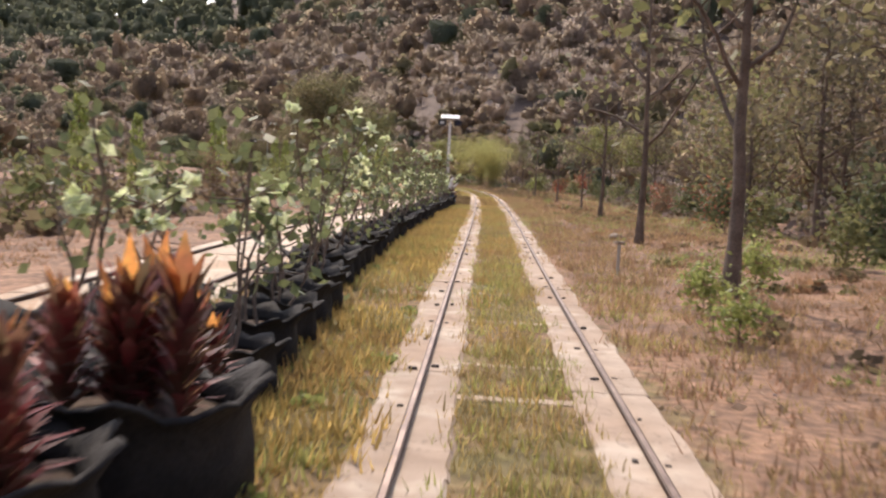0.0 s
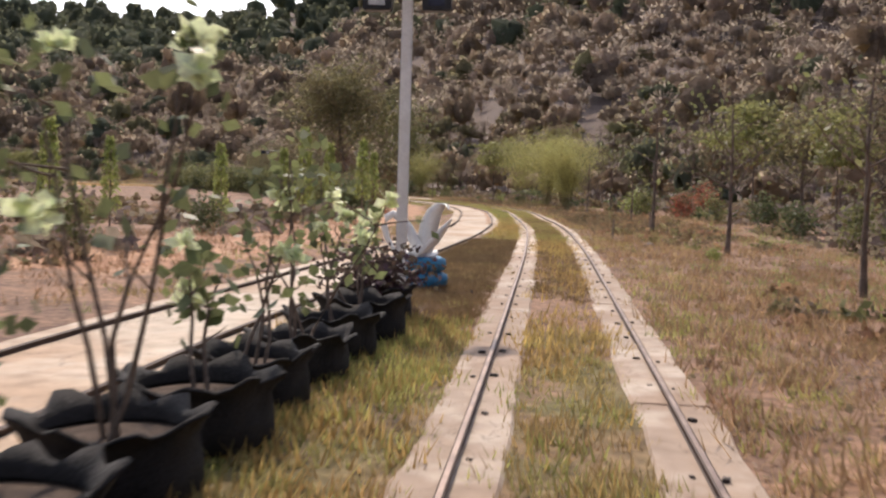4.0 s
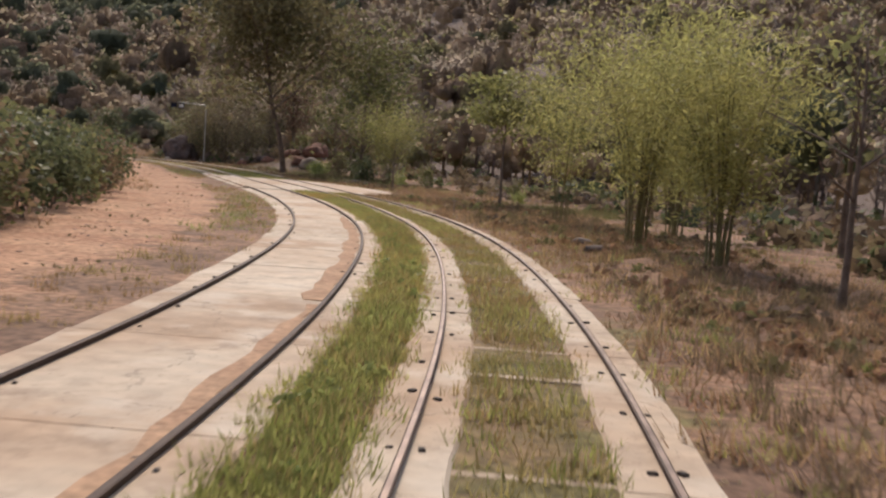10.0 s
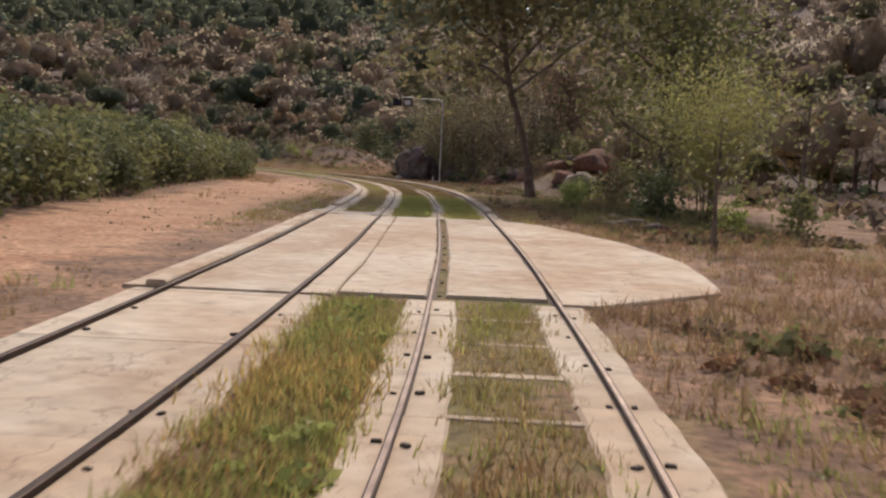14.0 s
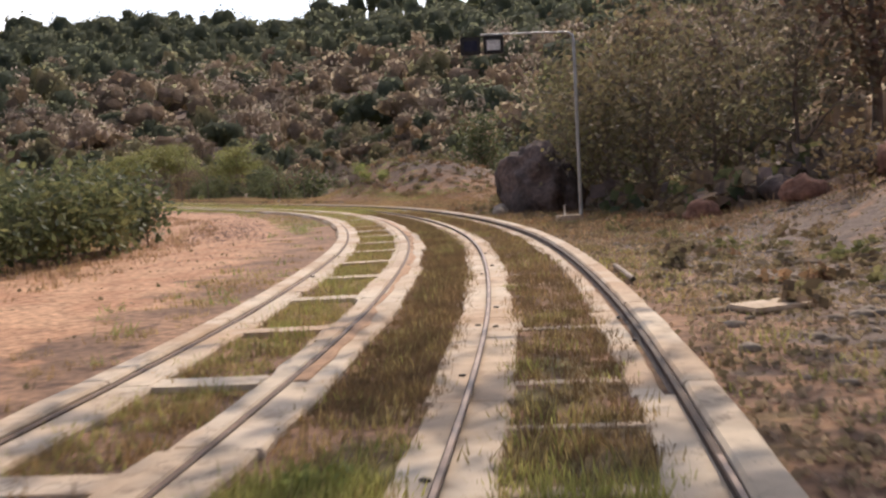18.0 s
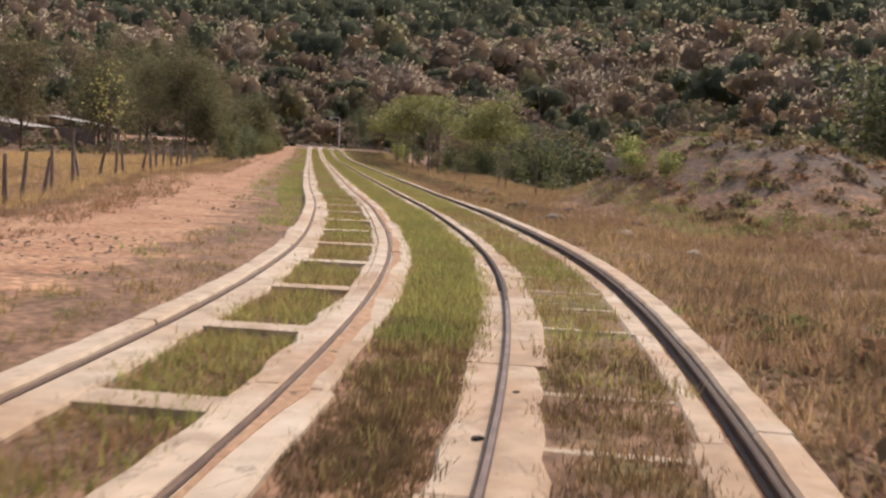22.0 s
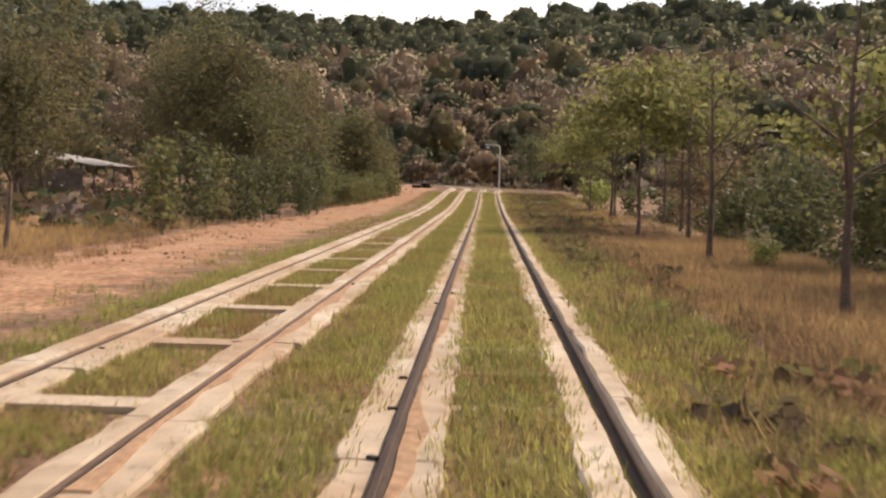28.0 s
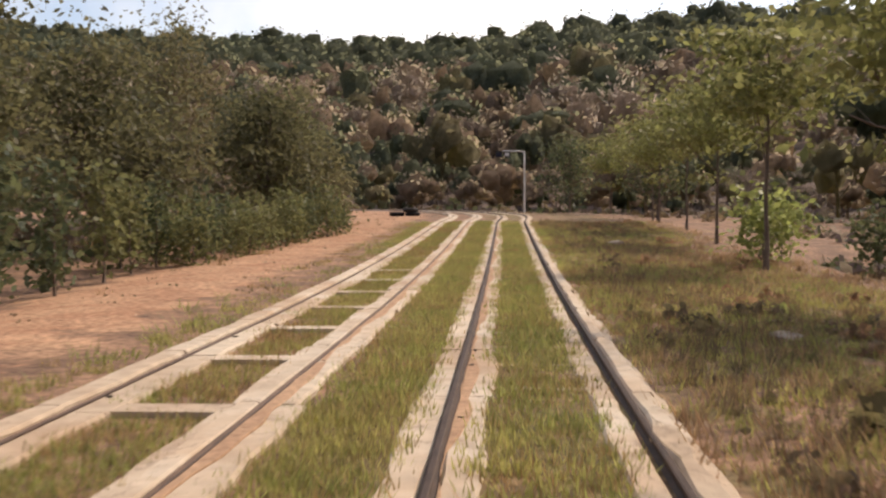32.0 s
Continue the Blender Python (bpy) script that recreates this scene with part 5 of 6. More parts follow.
part("wing", blade([(0.05, 0.05, 0.36), (0.09, 0.06, 0.60), (0.13, 0.07, 0.82), (0.19, 0.06, 0.98), (0.27, 0.04, 1.07), (0.34, 0.01, 1.08), (0.39, -0.02, 1.02)], [0.11, 0.125, 0.12, 0.10, 0.075, 0.05, 0.015], (1, 0.3, -0.25), 0.04), M_WHITE, swan, "upright white wing curled over at the top", smooth=True)
part("wing", blade([(-0.03, -0.24, 0.36), (0.13, -0.29, 0.47), (0.27, -0.31, 0.62), (0.39, -0.32, 0.78), (0.48, -0.32, 0.90)], [0.04, 0.06, 0.07, 0.05, 0.01], (0.7, 0.6, -0.45), 0.025), M_WHITE, swan, "outspread white wing", smooth=True)
part("neck", tube([(0.02, 0.0, 0.38), (-0.05, 0.01, 0.58), (-0.14, 0.02, 0.75), (-0.25, 0.03, 0.88), (-0.35, 0.03, 0.93), (-0.43, 0.02, 0.88), (-0.46, 0.01, 0.76), (-0.42, 0.0, 0.62), (-0.35, -0.01, 0.51), (-0.29, -0.02, 0.44)], [0.085, 0.075, 0.065, 0.06, 0.055, 0.05, 0.045, 0.04, 0.03, 0.014], 10), M_WHITE, swan, "looped white neck", smooth=True)
part("body", lathe([(0.02, 0.37), (0.16, 0.385), (0.24, 0.43), (0.225, 0.45), (0.14, 0.42), (0.02, 0.41)], 18, lambda a, k, r, z: (r * (1.0 + 0.12 * math.cos(a)), z + 0.03 * math.sin(3 * a) * (k in (2, 3)))), M_WHITE, swan, "white scooped body", smooth=True)


# ---- lamps ----
def lamp_post(name, x, y, face, height, arm, label, thick=1.0, reach=2.2):
    t = thing(name, x, y, gz(x, y) - 0.01, label, "street lamp", "street lamps", turn=face)
    part("base_plate", box(-0.12, -0.12, 0, 0.12, 0.12, 0.03, 0.005), M_STEEL, t)
    if arm:
        pts = [(0, 0, 0), (0, 0, height - 0.22), (-0.03, 0, height - 0.09), (-0.12, 0, height - 0.01), (-0.25, 0, height), (-reach, 0, height + 0.04)]
        part("pole", tube(pts, [thick * q for q in (0.045, 0.04, 0.036, 0.03, 0.028, 0.026)], 10), M_STEEL if thick == 1 else M_WHITE, t, smooth=True)
        for k in range(2):
            hx = -reach - 0.25 + 0.55 * k
            hd = part("flood_light", box(hx - 0.24, -0.08, height - 0.42, hx + 0.24, 0.08, height + 0.0, 0.02), M_BLACK, t, "black flood light")
            part("lens", box(hx - 0.16, -0.088, height - 0.34, hx + 0.16, -0.079, height - 0.10), M_PANEL if k == 0 else M_LENS_AND_SHEEN, hd)
    else:
        part("pole", box(-0.058, -0.058, 0, 0.058, 0.058, height - 0.05, 0.01), M_WHITE, t, "square white painted pole")
        bm = box(-0.38, -0.22, -0.02, 0.38, 0.22, 0.02, 0.004)
        bmesh.ops.transform(bm, matrix=pose(0, 0, height, 22, 0, 0), verts=bm.verts)
        pn = part("solar_panel", bm, M_STEEL, t, "tilted solar panel")
        bm = box(-0.36, -0.20, 0.022, 0.36, 0.20, 0.026)
        bmesh.ops.transform(bm, matrix=pose(0, 0, height, 22, 0, 0), verts=bm.verts)
        # panel face in pale lens colour: the sky's reflection painted over the dark cells
        part("cells", bm, M_LENS_AND_SHEEN, pn)
        part("bracket", box(-0.40, -0.03, height - 0.14, 0.40, 0.03, height - 0.09, 0.005), M_STEEL, t)
        for sx in (-1, 1):
            hd = part("flood_light", box(sx * 0.33 - 0.16, -0.14, height - 0.36, sx * 0.33 + 0.16, 0.06, height - 0.13, 0.015), M_BLACK, t, "black flood light")
            part("lens", box(sx * 0.33 - 0.09, -0.146, height - 0.31, sx * 0.33 + 0.09, -0.139, height - 0.19), M_LENS_AND_SHEEN if sx < 0 else M_PANEL, hd)
    return t


lx, ly = (float(q) for q in at(43.4, -1.83))
lamp_post("solar_lamp", lx, ly, 0, 3.6, False, "white post carrying a solar panel and twin flood lights")
lx, ly = (float(q) for q in at(158.3, 2.66))
lamp_post("street_lamp", lx, ly, 31, 4.5, True, "grey bent-arm street lamp with a black flood light")
lamp_post("street_lamp", -156.7, 233.8, 60, 4.3, True, "pale bent-arm street lamp beyond the curve", 1.6, 1.5)


# ---- rocks ----
def rock(name, s, d, size, seed, label, mat=None, squash=1.0, turn=0.0, sink=0.1):
    x, y = at(s, d)
    bm = bmesh.new()
    bmesh.ops.create_icosphere(bm, subdivisions=5 if size[0] > 1 else 3, radius=1)
    for v in bm.verts:
        p = v.co.copy()
        n = noise.fractal(p * 1.3 + Vector((seed, 0, 0)), 1.0, 2.0, 4) * 0.22
        c = abs(noise.noise(p * 2.1 + Vector((0, seed, 0)))) * 0.2 + abs(noise.noise(p * 5.5 + Vector((seed, seed, 0)))) * 0.08
        q = p * (1 + n - c)
        v.co = Vector((q.x * size[0], q.y * size[1], max(q.z, -0.45) * size[2]))
    ta = math.degrees(math.atan2(*(at(s + 1, d)[k] - at(s, d)[k] for k in (1, 0))))
    ob = part(name, bm, mat or M_ROCK, smooth=True)
    ob.matrix_basis = pose(float(x), float(y), gz(x, y) + size[2] * (0.45 - sink), 0, 0, ta - 90 + turn)
    return tagged(ob, label, "rock")


rock("boulder", 164.4, 3.2, (1.2, 2.0, 1.6), 3, "huge dark weathered boulder beside the track")
for k, (s, d, sz, m) in enumerate(((162.9, 1.6, (0.2, 0.24, 0.18), 1), (163.8, 1.85, (0.26, 0.28, 0.24), 1), (165.8, 1.7, (0.12, 0.1, 0.08), 0), (144.3, 5.9, (0.75, 0.65, 0.55), 1), (149.5, 7.2, (0.6, 0.7, 0.4), 0), (152.2, 7.0, (0.7, 0.7, 0.4), 0), (125.6, 3.4, (0.5, 0.25, 0.14), 0), (126.3, 3.9, (0.4, 0.3, 0.2), 0), (124.9, 4.1, (0.35, 0.25, 0.16), 0), (127.2, 3.3, (0.28, 0.22, 0.14), 0), (128.6, 3.9, (0.3, 0.26, 0.18), 0), (191, 2.6, (0.13, 0.12, 0.08), 1), (187.5, 3.0, (0.18, 0.13, 0.07), 0), (92.6, 2.3, (0.18, 0.22, 0.1), 0), (94.2, 2.45, (0.22, 0.24, 0.1), 0), (24.0, 2.75, (0.2, 0.16, 0.1), 1), (250.2, 2.65, (0.35, 0.2, 0.05), 1), (56.5, 2.25, (0.15, 0.12, 0.08), 1), (270, 3.0, (0.25, 0.2, 0.12), 1), (154.5, 6.0, (0.6, 0.5, 0.35), 0), (183.5, 3.4, (0.16, 0.14, 0.07), 0), (184.4, 1.8, (0.15, 0.13, 0.12), 1), (184.8, 2.05, (0.12, 0.1, 0.1), 1), (184.6, 1.55, (0.09, 0.1, 0.07), 1), (196.8, 2.6, (0.14, 0.18, 0.16), 1), (202.3, 2.6, (0.14, 0.16, 0.14), 1), (177.9, 2.6, (0.16, 0.12, 0.08), 1), (181.3, 2.5, (0.24, 0.18, 0.08), 1))):
    rock("stone", s, d, sz, 10 + k, "pale rough stone lying in dry grass" if m else "dark brown rough stone in dry grass", M_STONE if m else M_ROCK, turn=k * 50)


def slab_thing(name, s, d, size, z, label, category, mat, turn=0.0, bevel=0.015):
    x, y = at(s, d)
    ta = math.degrees(math.atan2(*(at(s + 1, d)[k] - at(s, d)[k] for k in (1, 0))))
    ob = part(name, box(-size[0] / 2, -size[1] / 2, 0, size[0] / 2, size[1] / 2, size[2], bevel), mat)
    ob.matrix_basis = pose(float(x), float(y), gz(x, y) + z, 0, 0, ta - 90 + turn)
    return tagged(ob, label, category)


slab_thing("flat_slab", 142.6, 1.85, (0.62, 0.42, 0.05), 0.01, "flat pale concrete slab lying on leaf litter", "slab", M_CONCRETE, 25)
tap = slab_thing("tap_block", 157.3, 2.12, (0.55, 0.32, 0.2), -0.01, "concrete block with a standing water tap", "concrete block", M_SLEEPER, 5)
part("tap_pipe", tube([(-0.1, 0, 0.19), (-0.1, 0, 0.42), (-0.1, -0.08, 0.44)], [0.02, 0.02, 0.017], 8), M_WHITE, tap, "white standpipe")
slab_thing("concrete_pad", 64.3, 3.3, (0.75, 0.6, 0.06), -0.01, "square concrete pad round a sapling", "slab", M_CONCRETE, 12)
slab_thing("retaining_block", 190.6, 5.0, (0.12, 0.8, 0.55), -0.12, "thin upright concrete block in the mound's flank", "concrete block", M_STONE, 20)
for s, d, z in ((294, -5.1, 0.0), (294.3, -5.9, 0.0), (294, -5.2, 0.19)):
    x, y = at(s, d)
    ob = part("tyre", lathe(TY, 24), M_TYRE, smooth=True)
    ob.matrix_basis = pose(float(x), float(y), gz(x, y) + z)
    tagged(ob, "old black tyre lying on the dirt road", "tyre", "tyres on the dirt road")
for s, d, h in ((15.0, 1.7, 0.46), (104.5, 2.0, 0.3)):
    x, y = at(s, d)
    t = thing("marker_post", float(x), float(y), gz(x, y) - 0.02, "small grey marker post in dry grass", "post")
    part("stake", box(-0.02, -0.02, 0, 0.02, 0.02, h, 0.004), M_STEEL if s < 50 else M_STONE, t)
    part("cap", box(-0.075, -0.05, h, 0.075, 0.05, h + 0.04, 0.008), M_STONE, t)
for s, d, h in ((59.3, 1.62, 0.55), (63.2, 3.05, 0.7), (74, 4.05, 1.5), (203.2, 4.2, 1.0), (217.6, 4.6, 0.45)):
    x, y = at(s, d)
    ob = part("stake", tube([(0, 0, -0.05), (0.01, 0, h * 0.5), (0.03, 0.01, h)], [0.03, 0.026, 0.02], 6), M_WOOD)
    ob.matrix_basis = pose(float(x), float(y), gz(x, y))
    tagged(ob, "thin weathered wooden stake in dry grass", "stake")
pipe = part("pipe", (lambda q: tube(np.stack([*at(q, 0.98 + 0.01 * np.sin(q)), np.full(len(q), 0.0)], -1), np.full(len(q), 0.03), 8))(np.linspace(144.9, 146.5, 6)), M_STONE, smooth=True)
tagged(pipe, "pale pipe lying beside the kerb", "pipe")

# ---- fence ----
fence = tagged(new("fence"), "old fence of crooked wooden posts and wire", "fence")
fr = random.Random(31)
tops = []
s = 175.6
while s < 228:
    x, y = at(s, float(np.interp(s, [175, 195, 228], [-9.0, -9.9, -9.3])) + fr.uniform(-0.15, 0.15))
    h = fr.uniform(0.9, 1.65)
    lx, ly = (fr.choice((0.12, 0.16, 0.5)) * fr.uniform(-1, 1) for _ in range(2))
    z = gz(x, y)
    p = tube([(x, y, z - 0.1), (x + lx * 0.4, y + ly * 0.6, z + h * 0.5), (x + lx, y + ly, z + h)], [0.058 * fr.uniform(0.7, 1.3), 0.05, 0.04], 7)
    part("post", p, M_WOOD, fence)
    tops.append((x + lx * 0.7, y + ly * 0.7, z + h * 0.72, z + h * 0.35))
    s += fr.uniform(1.6, 2.6)
for k in (2, 3):
    part("wire", tube([(q[0], q[1], q[k]) for q in tops], [0.006] * len(tops), 4), M_RAIL, fence)


# ---- shelters ----
def shelter(x, y, turn, w, d, h, label):
    z = gz(x, y)
    t = thing("shelter", x, y, z, label, "shed", "farm shelters", turn=turn)
    bm = bmesh.new()
    n = 24
    vs = []
    for i in range(n + 1):
        u = -w / 2 + w * i / n
        zz = 0.02 * (i % 2)
        vs.append([bm.verts.new((u, v, h + (0.85 if v > 0 else 0.0) + zz + dz)) for v in (-d / 2, d / 2) for dz in (0, 0.012)])
    for a, b in zip(vs, vs[1:]):
        for i, j in ((0, 2), (3, 1), (1, 0), (2, 3)):
            bm.faces.new((a[i], a[j], b[j], b[i]))
    part("roof", bm, M_ROOF, t, "corrugated grey roof sheet")
    for px_ in (-w / 2 + 0.2, 0, w / 2 - 0.2):
        for py_, hh in ((-d / 2 + 0.2, h), (d / 2 - 0.2, h + 0.78)):
            part("post", tube([(px_, py_, -0.1), (px_, py_, hh)], [0.055, 0.05], 6), M_WOOD, t)
    for py_, hh in ((-d / 2 + 0.2, h - 0.03), (d / 2 - 0.2, h + 0.75)):
        part("beam", box(-w / 2, py_ - 0.04, hh - 0.08, w / 2, py_ + 0.04, hh, 0.005), M_WOOD, t)
    part("back_wall", box(-w / 2 + 0.2, d / 2 - 0.17, 0, w / 2 - 0.2, d / 2 - 0.13, h * 0.98), M_WOOD, t, "weathered plank wall")
    part("side_wall", box(-w / 2 + 0.14, -d / 2 + 0.9, 0, -w / 2 + 0.18, d / 2 - 0.2, h * 0.9), M_WOOD, t, "weathered plank wall")
    sheet = np.array([(w / 2 - 0.5 + 0.25 * math.sin(3.0 * k), -d / 2 - 0.04 - 0.16 * k, h - 0.02 - k * (h - 0.05) / 6) for k in range(7)])
    bm = bmesh.new()
    cols = [[bm.verts.new((q[0] + dx, q[1] + 0.05 * math.sin(14 * dx + 0.3 * k), q[2] + 0.03 * math.sin(9 * dx))) for k, q in enumerate(sheet)] for dx in np.linspace(-0.5, 0.5, 15)]
    for a, b in zip(cols, cols[1:]):
        for k in range(6):
            bm.faces.new((a[k], a[k + 1], b[k + 1], b[k]))
    bmesh.ops.solidify(bm, geom=bm.faces[:], thickness=0.015)
    part("tarpaulin", bm, M_TARP, t, "tan tarpaulin hanging from the eave", smooth=True)
    part("feed_rail", box(-w / 2 + 0.2, -d / 2 + 0.17, 0.5, w / 2 - 0.2, -d / 2 + 0.23, 0.62, 0.005), M_WOOD, t)
    return t


shelter(-130.2, 182.0, 138, 5.0, 6.2, 1.55, "open cattle shelter with a sloping grey sheet roof")
shelter(-134.2, 190.2, 138, 4.6, 5.6, 1.80, "second open shelter with a grey sheet roof")

# ---- grass ----
grng = np.random.RandomState(51)


def tuft(seed, n, h, spread, wid, flop):
    """Tapered blades, each one face."""
    rng = np.random.RandomState(seed)
    v = []
    for k in range(n):
        a, r = rng.uniform(0, 6.283), spread * math.sqrt(rng.uniform(0, 1))
        b = np.array([math.cos(a) * r, math.sin(a) * r, 0])
        o = rng.uniform(0, 6.283)
        out = np.array([math.cos(o), math.sin(o), 0]) * flop * rng.uniform(0.2, 1.3) * h
        sd_ = np.array([-math.sin(o), math.cos(o), 0]) * wid
        tip = b + out + (0, 0, h * rng.uniform(0.45, 1.15))
        v += [b - sd_, b + sd_, tip]
    return np.array(v), np.arange(3 * n).reshape(n, 3)


def sow(n, s0, s1, lo, hi, keep=None):
    s = grng.uniform(s0, s1, n)
    a, b = (lo(s) if callable(lo) else lo), (hi(s) if callable(hi) else hi)
    d = a + (b - a) * grng.uniform(0, 1, n)
    x, y = at(s, d)
    m = ~((s > X0 - 0.1) & (s < X1 + 0.1) & (d > left_centre(s) - 1.2) & (d < right_edge(s) + 0.1))
    if keep is not None:
        m &= keep(x, y, s, d)
    x, y, s, d = x[m], y[m], s[m], d[m]
    return x, y, ground_height(x, y, s, d) - 0.01, s, d


def lawn(name, label, plots, templates, mat, smin, smax):
    xs, ys, zs, ss, ds = (np.concatenate([p[k] for p in plots]) for k in range(5))
    bare = (((ss - 188.5) / 6.8) ** 4 + ((ds - 9.6) / 5.0) ** 4 < 1) & ((xs * 7.31 + ys * 3.17) % 1 > 0.16)
    xs, ys, zs = xs[~bare], ys[~bare], zs[~bare]
    geo = scatter(templates, xs, ys, zs, grng.uniform(smin, smax, len(xs)), grng, 0.12)
    return tagged(part(name, geo, mat), label, "grass", kind="stuff")


short = [tuft(300 + k, 18, 0.088, 0.15, 0.0062, 0.65) for k in range(6)]
tall = [tuft(310 + k, 12, 0.34, 0.12, 0.0055, 0.5) for k in range(5)]
tall_wide = [tuft(330 + k, 13, 0.34, 0.17, 0.009, 0.7) for k in range(5)]
mid = [tuft(320 + k, 12, 0.15, 0.18, 0.008, 0.95) for k in range(6)]
green_here = lambda s: np.interp(s, [40.5, 42, 56, 58, 137, 141, 168, 172], [1, 0.12, 0.12, 1, 1, 0.15, 0.15, 1]) > grng.rand(len(s))
olive_here = lambda s: np.interp(s, [40.5, 42, 56, 58, 137, 141, 168, 172], [1, 0.15, 0.15, 1, 1, 0.5, 0.5, 1]) > grng.rand(len(s))
patch = lambda f, seed, lim: (lambda x, y, s, d: wave(x, y, f, seed) + 0.25 * grng.normal(size=len(x)) > lim)
own_bed = lambda n, k=None: sow(n, -1, 285, -0.35, 0.35, k)
gap_bed = lambda n, a, b, k=None: sow(n, a, b, lambda s: left_centre(s) + 0.92, lambda s: np.full(len(s), -0.85), k)
clear = lambda s: ((s - 128.66 + 0.17) % 2.3) > 0.34
left_bed = lambda n, k=None: sow(n, X1 + 1, 285, lambda s: left_centre(s) - 0.35, lambda s: left_centre(s) + 0.35, lambda x, y, s, d: clear(s) & (k(x, y, s, d) if k else True))
right_verge = lambda n, w, k=None: sow(n, -1, 285, 0.86, 0.86 + w, k)
lawn("green_grass", "short green grass between and beside the rails", [own_bed(5000, lambda x, y, s, d: patch(0.6, 61, 0.02)(x, y, s, d) & green_here(s)), gap_bed(6500, -1, 285, lambda x, y, s, d: patch(0.5, 62, 0.0)(x, y, s, d) & green_here(s)), left_bed(7000, lambda x, y, s, d: patch(0.6, 63, -0.2)(x, y, s, d) & (green_here(s) | green_here(s) | (grng.rand(len(s)) < 0.25))), right_verge(3500, 1.0, patch(0.5, 64, 0.12)),
     sow(11000, 205, 285, 0.86, lambda s: np.interp(s, [205, 234, 252], [1.9, 2.4, 5.6]), patch(0.4, 60, -0.25)), gap_bed(2800, 72, 112), gap_bed(3600, 185, 285), own_bed(1000, lambda x, y, s, d: green_here(s)), sow(2600, 185, 285, -0.35, 0.35), gap_bed(1700, 126, 138), gap_bed(1700, 170, 186), sow(900, 126, 138, -0.35, 0.35), gap_bed(3000, 0, 42, patch(0.5, 57, 0.0)), sow(2600, 180, 285, lambda s: left_centre(s) - 1.45, lambda s: left_centre(s) - 0.88, patch(0.3, 115, -0.1))], short, M_GRASS, 0.7, 1.4)
lawn("olive_grass", "half-dry olive and brown grass between the rails", [own_bed(6000, lambda x, y, s, d: olive_here(s)), gap_bed(7500, -1, 285, lambda x, y, s, d: olive_here(s)), left_bed(5200), right_verge(5500, 2.2, patch(0.4, 67, -0.15)), sow(2800, 40, 285, lambda s: left_centre(s) - 2.2, lambda s: left_centre(s) - 1.0, patch(0.4, 59, -0.1))], short, M_OLIVE, 0.7, 1.35)
M_DEAD = material("dead_grass", (0.15, 0.085, 0.048), (0.21, 0.12, 0.06), 0.9, 0.8, 8.0, 0.0, glow_through=0.25, island=0.4)
M_GOLD = material("golden_grass", (0.47, 0.32, 0.09), (0.36, 0.20, 0.07), 0.8, 0.6, 8.0, 0.0, glow_through=0.45, island=0.4)
lawn("golden_grass", "golden dry grass tufts between the pots and the rail", [gap_bed(3400, -1, 42, patch(0.5, 56, -0.2)), sow(900, 0, 60, -0.35, 0.35, patch(0.6, 55, 0.1)), gap_bed(1500, 57, 110, patch(0.5, 54, 0.1))], short, M_GOLD, 0.8, 1.8)
lawn("dead_grass", "dark brown dead grass between the rails", [sow(4400, 41.5, 57, lambda s: left_centre(s) + 0.70, lambda s: np.full(len(s), -0.9)), sow(900, 44, 66, -0.35, 0.35), gap_bed(3800, 139, 171), sow(1800, 138, 170, -0.36, 0.36), left_bed(1500, lambda x, y, s, d: (s > 138) & (s < 180)), gap_bed(700, 92, 98), sow(300, 68.5, 72, -0.35, 0.35)], short, M_DEAD, 0.6, 1.0)
lawn("dry_grass", "tan dry grass matted on the verge", [right_verge(15000, 5.5, lambda x, y, s, d: patch(0.45, 68, -0.15)(x, y, s, d) & ((s < 135) | (s > 152))), sow(4500, 0, 260, 5, 13, patch(0.2, 69, -0.1)), sow(2500, 60, 285, -9.5, -6.4, patch(0.3, 70, 0.05)), sow(5000, 160, 235, -15, -8.3), sow(1800, 178, 199, 6, 13), sow(5000, 168, 215, 0.95, 5.5), sow(9000, 192, 238, 2.3, 8.0)], mid, M_HAY, 0.55, 1.4)
lawn("brown_dry_grass", "reddish brown matted grass and stubble", [right_verge(14000, 4.6, lambda x, y, s, d: patch(0.6, 77, -0.15)(x, y, s, d) & ((s < 134) | (s > 152))), sow(6000, 0, 80, -16, -5.4, patch(0.3, 78, -0.2)), sow(1800, 150, 235, -9, -6.4, patch(0.4, 79, 0.0)), sow(700, 150, 172, 0.9, 5), sow(2600, 178, 199, 4.6, 13), sow(1500, 196, 285, 1.8, 6.5, patch(0.5, 58, 0.2))], mid, M_BROWN, 0.45, 1.15)
lawn("tall_dry_grass", "tall straw-coloured grass stalks", [sow(1500, 0, 285, 2.2, 9, patch(0.3, 71, 0.15)), sow(600, 150, 230, -8.4, -6.8, patch(0.3, 73, 0.2)), sow(4200, 190, 236, 2.6, 7.6)], tall, M_HAY, 0.55, 1.0)
M_RANK = material("rank_grass", (0.12, 0.13, 0.045), (0.19, 0.14, 0.065), 0.8, 0.5, 8.0, 0.0, glow_through=0.35, island=0.45)
M_TUSSOCK = material("dark_dry_weed", (0.15, 0.095, 0.065), (0.105, 0.075, 0.05), 0.85, 0.6, 8.0, 0.0, glow_through=0.3, island=0.45)
M_STRAW = material("pale_straw", (0.66, 0.45, 0.20), (0.52, 0.33, 0.15), 0.8, 0.6, 8.0, 0.0, glow_through=0.4, island=0.3)
lawn("straw_grass", "golden straw standing on the bank beside the track", [sow(3600, 194, 236, 2.4, 7.6)], tall, M_STRAW, 0.4, 0.8)
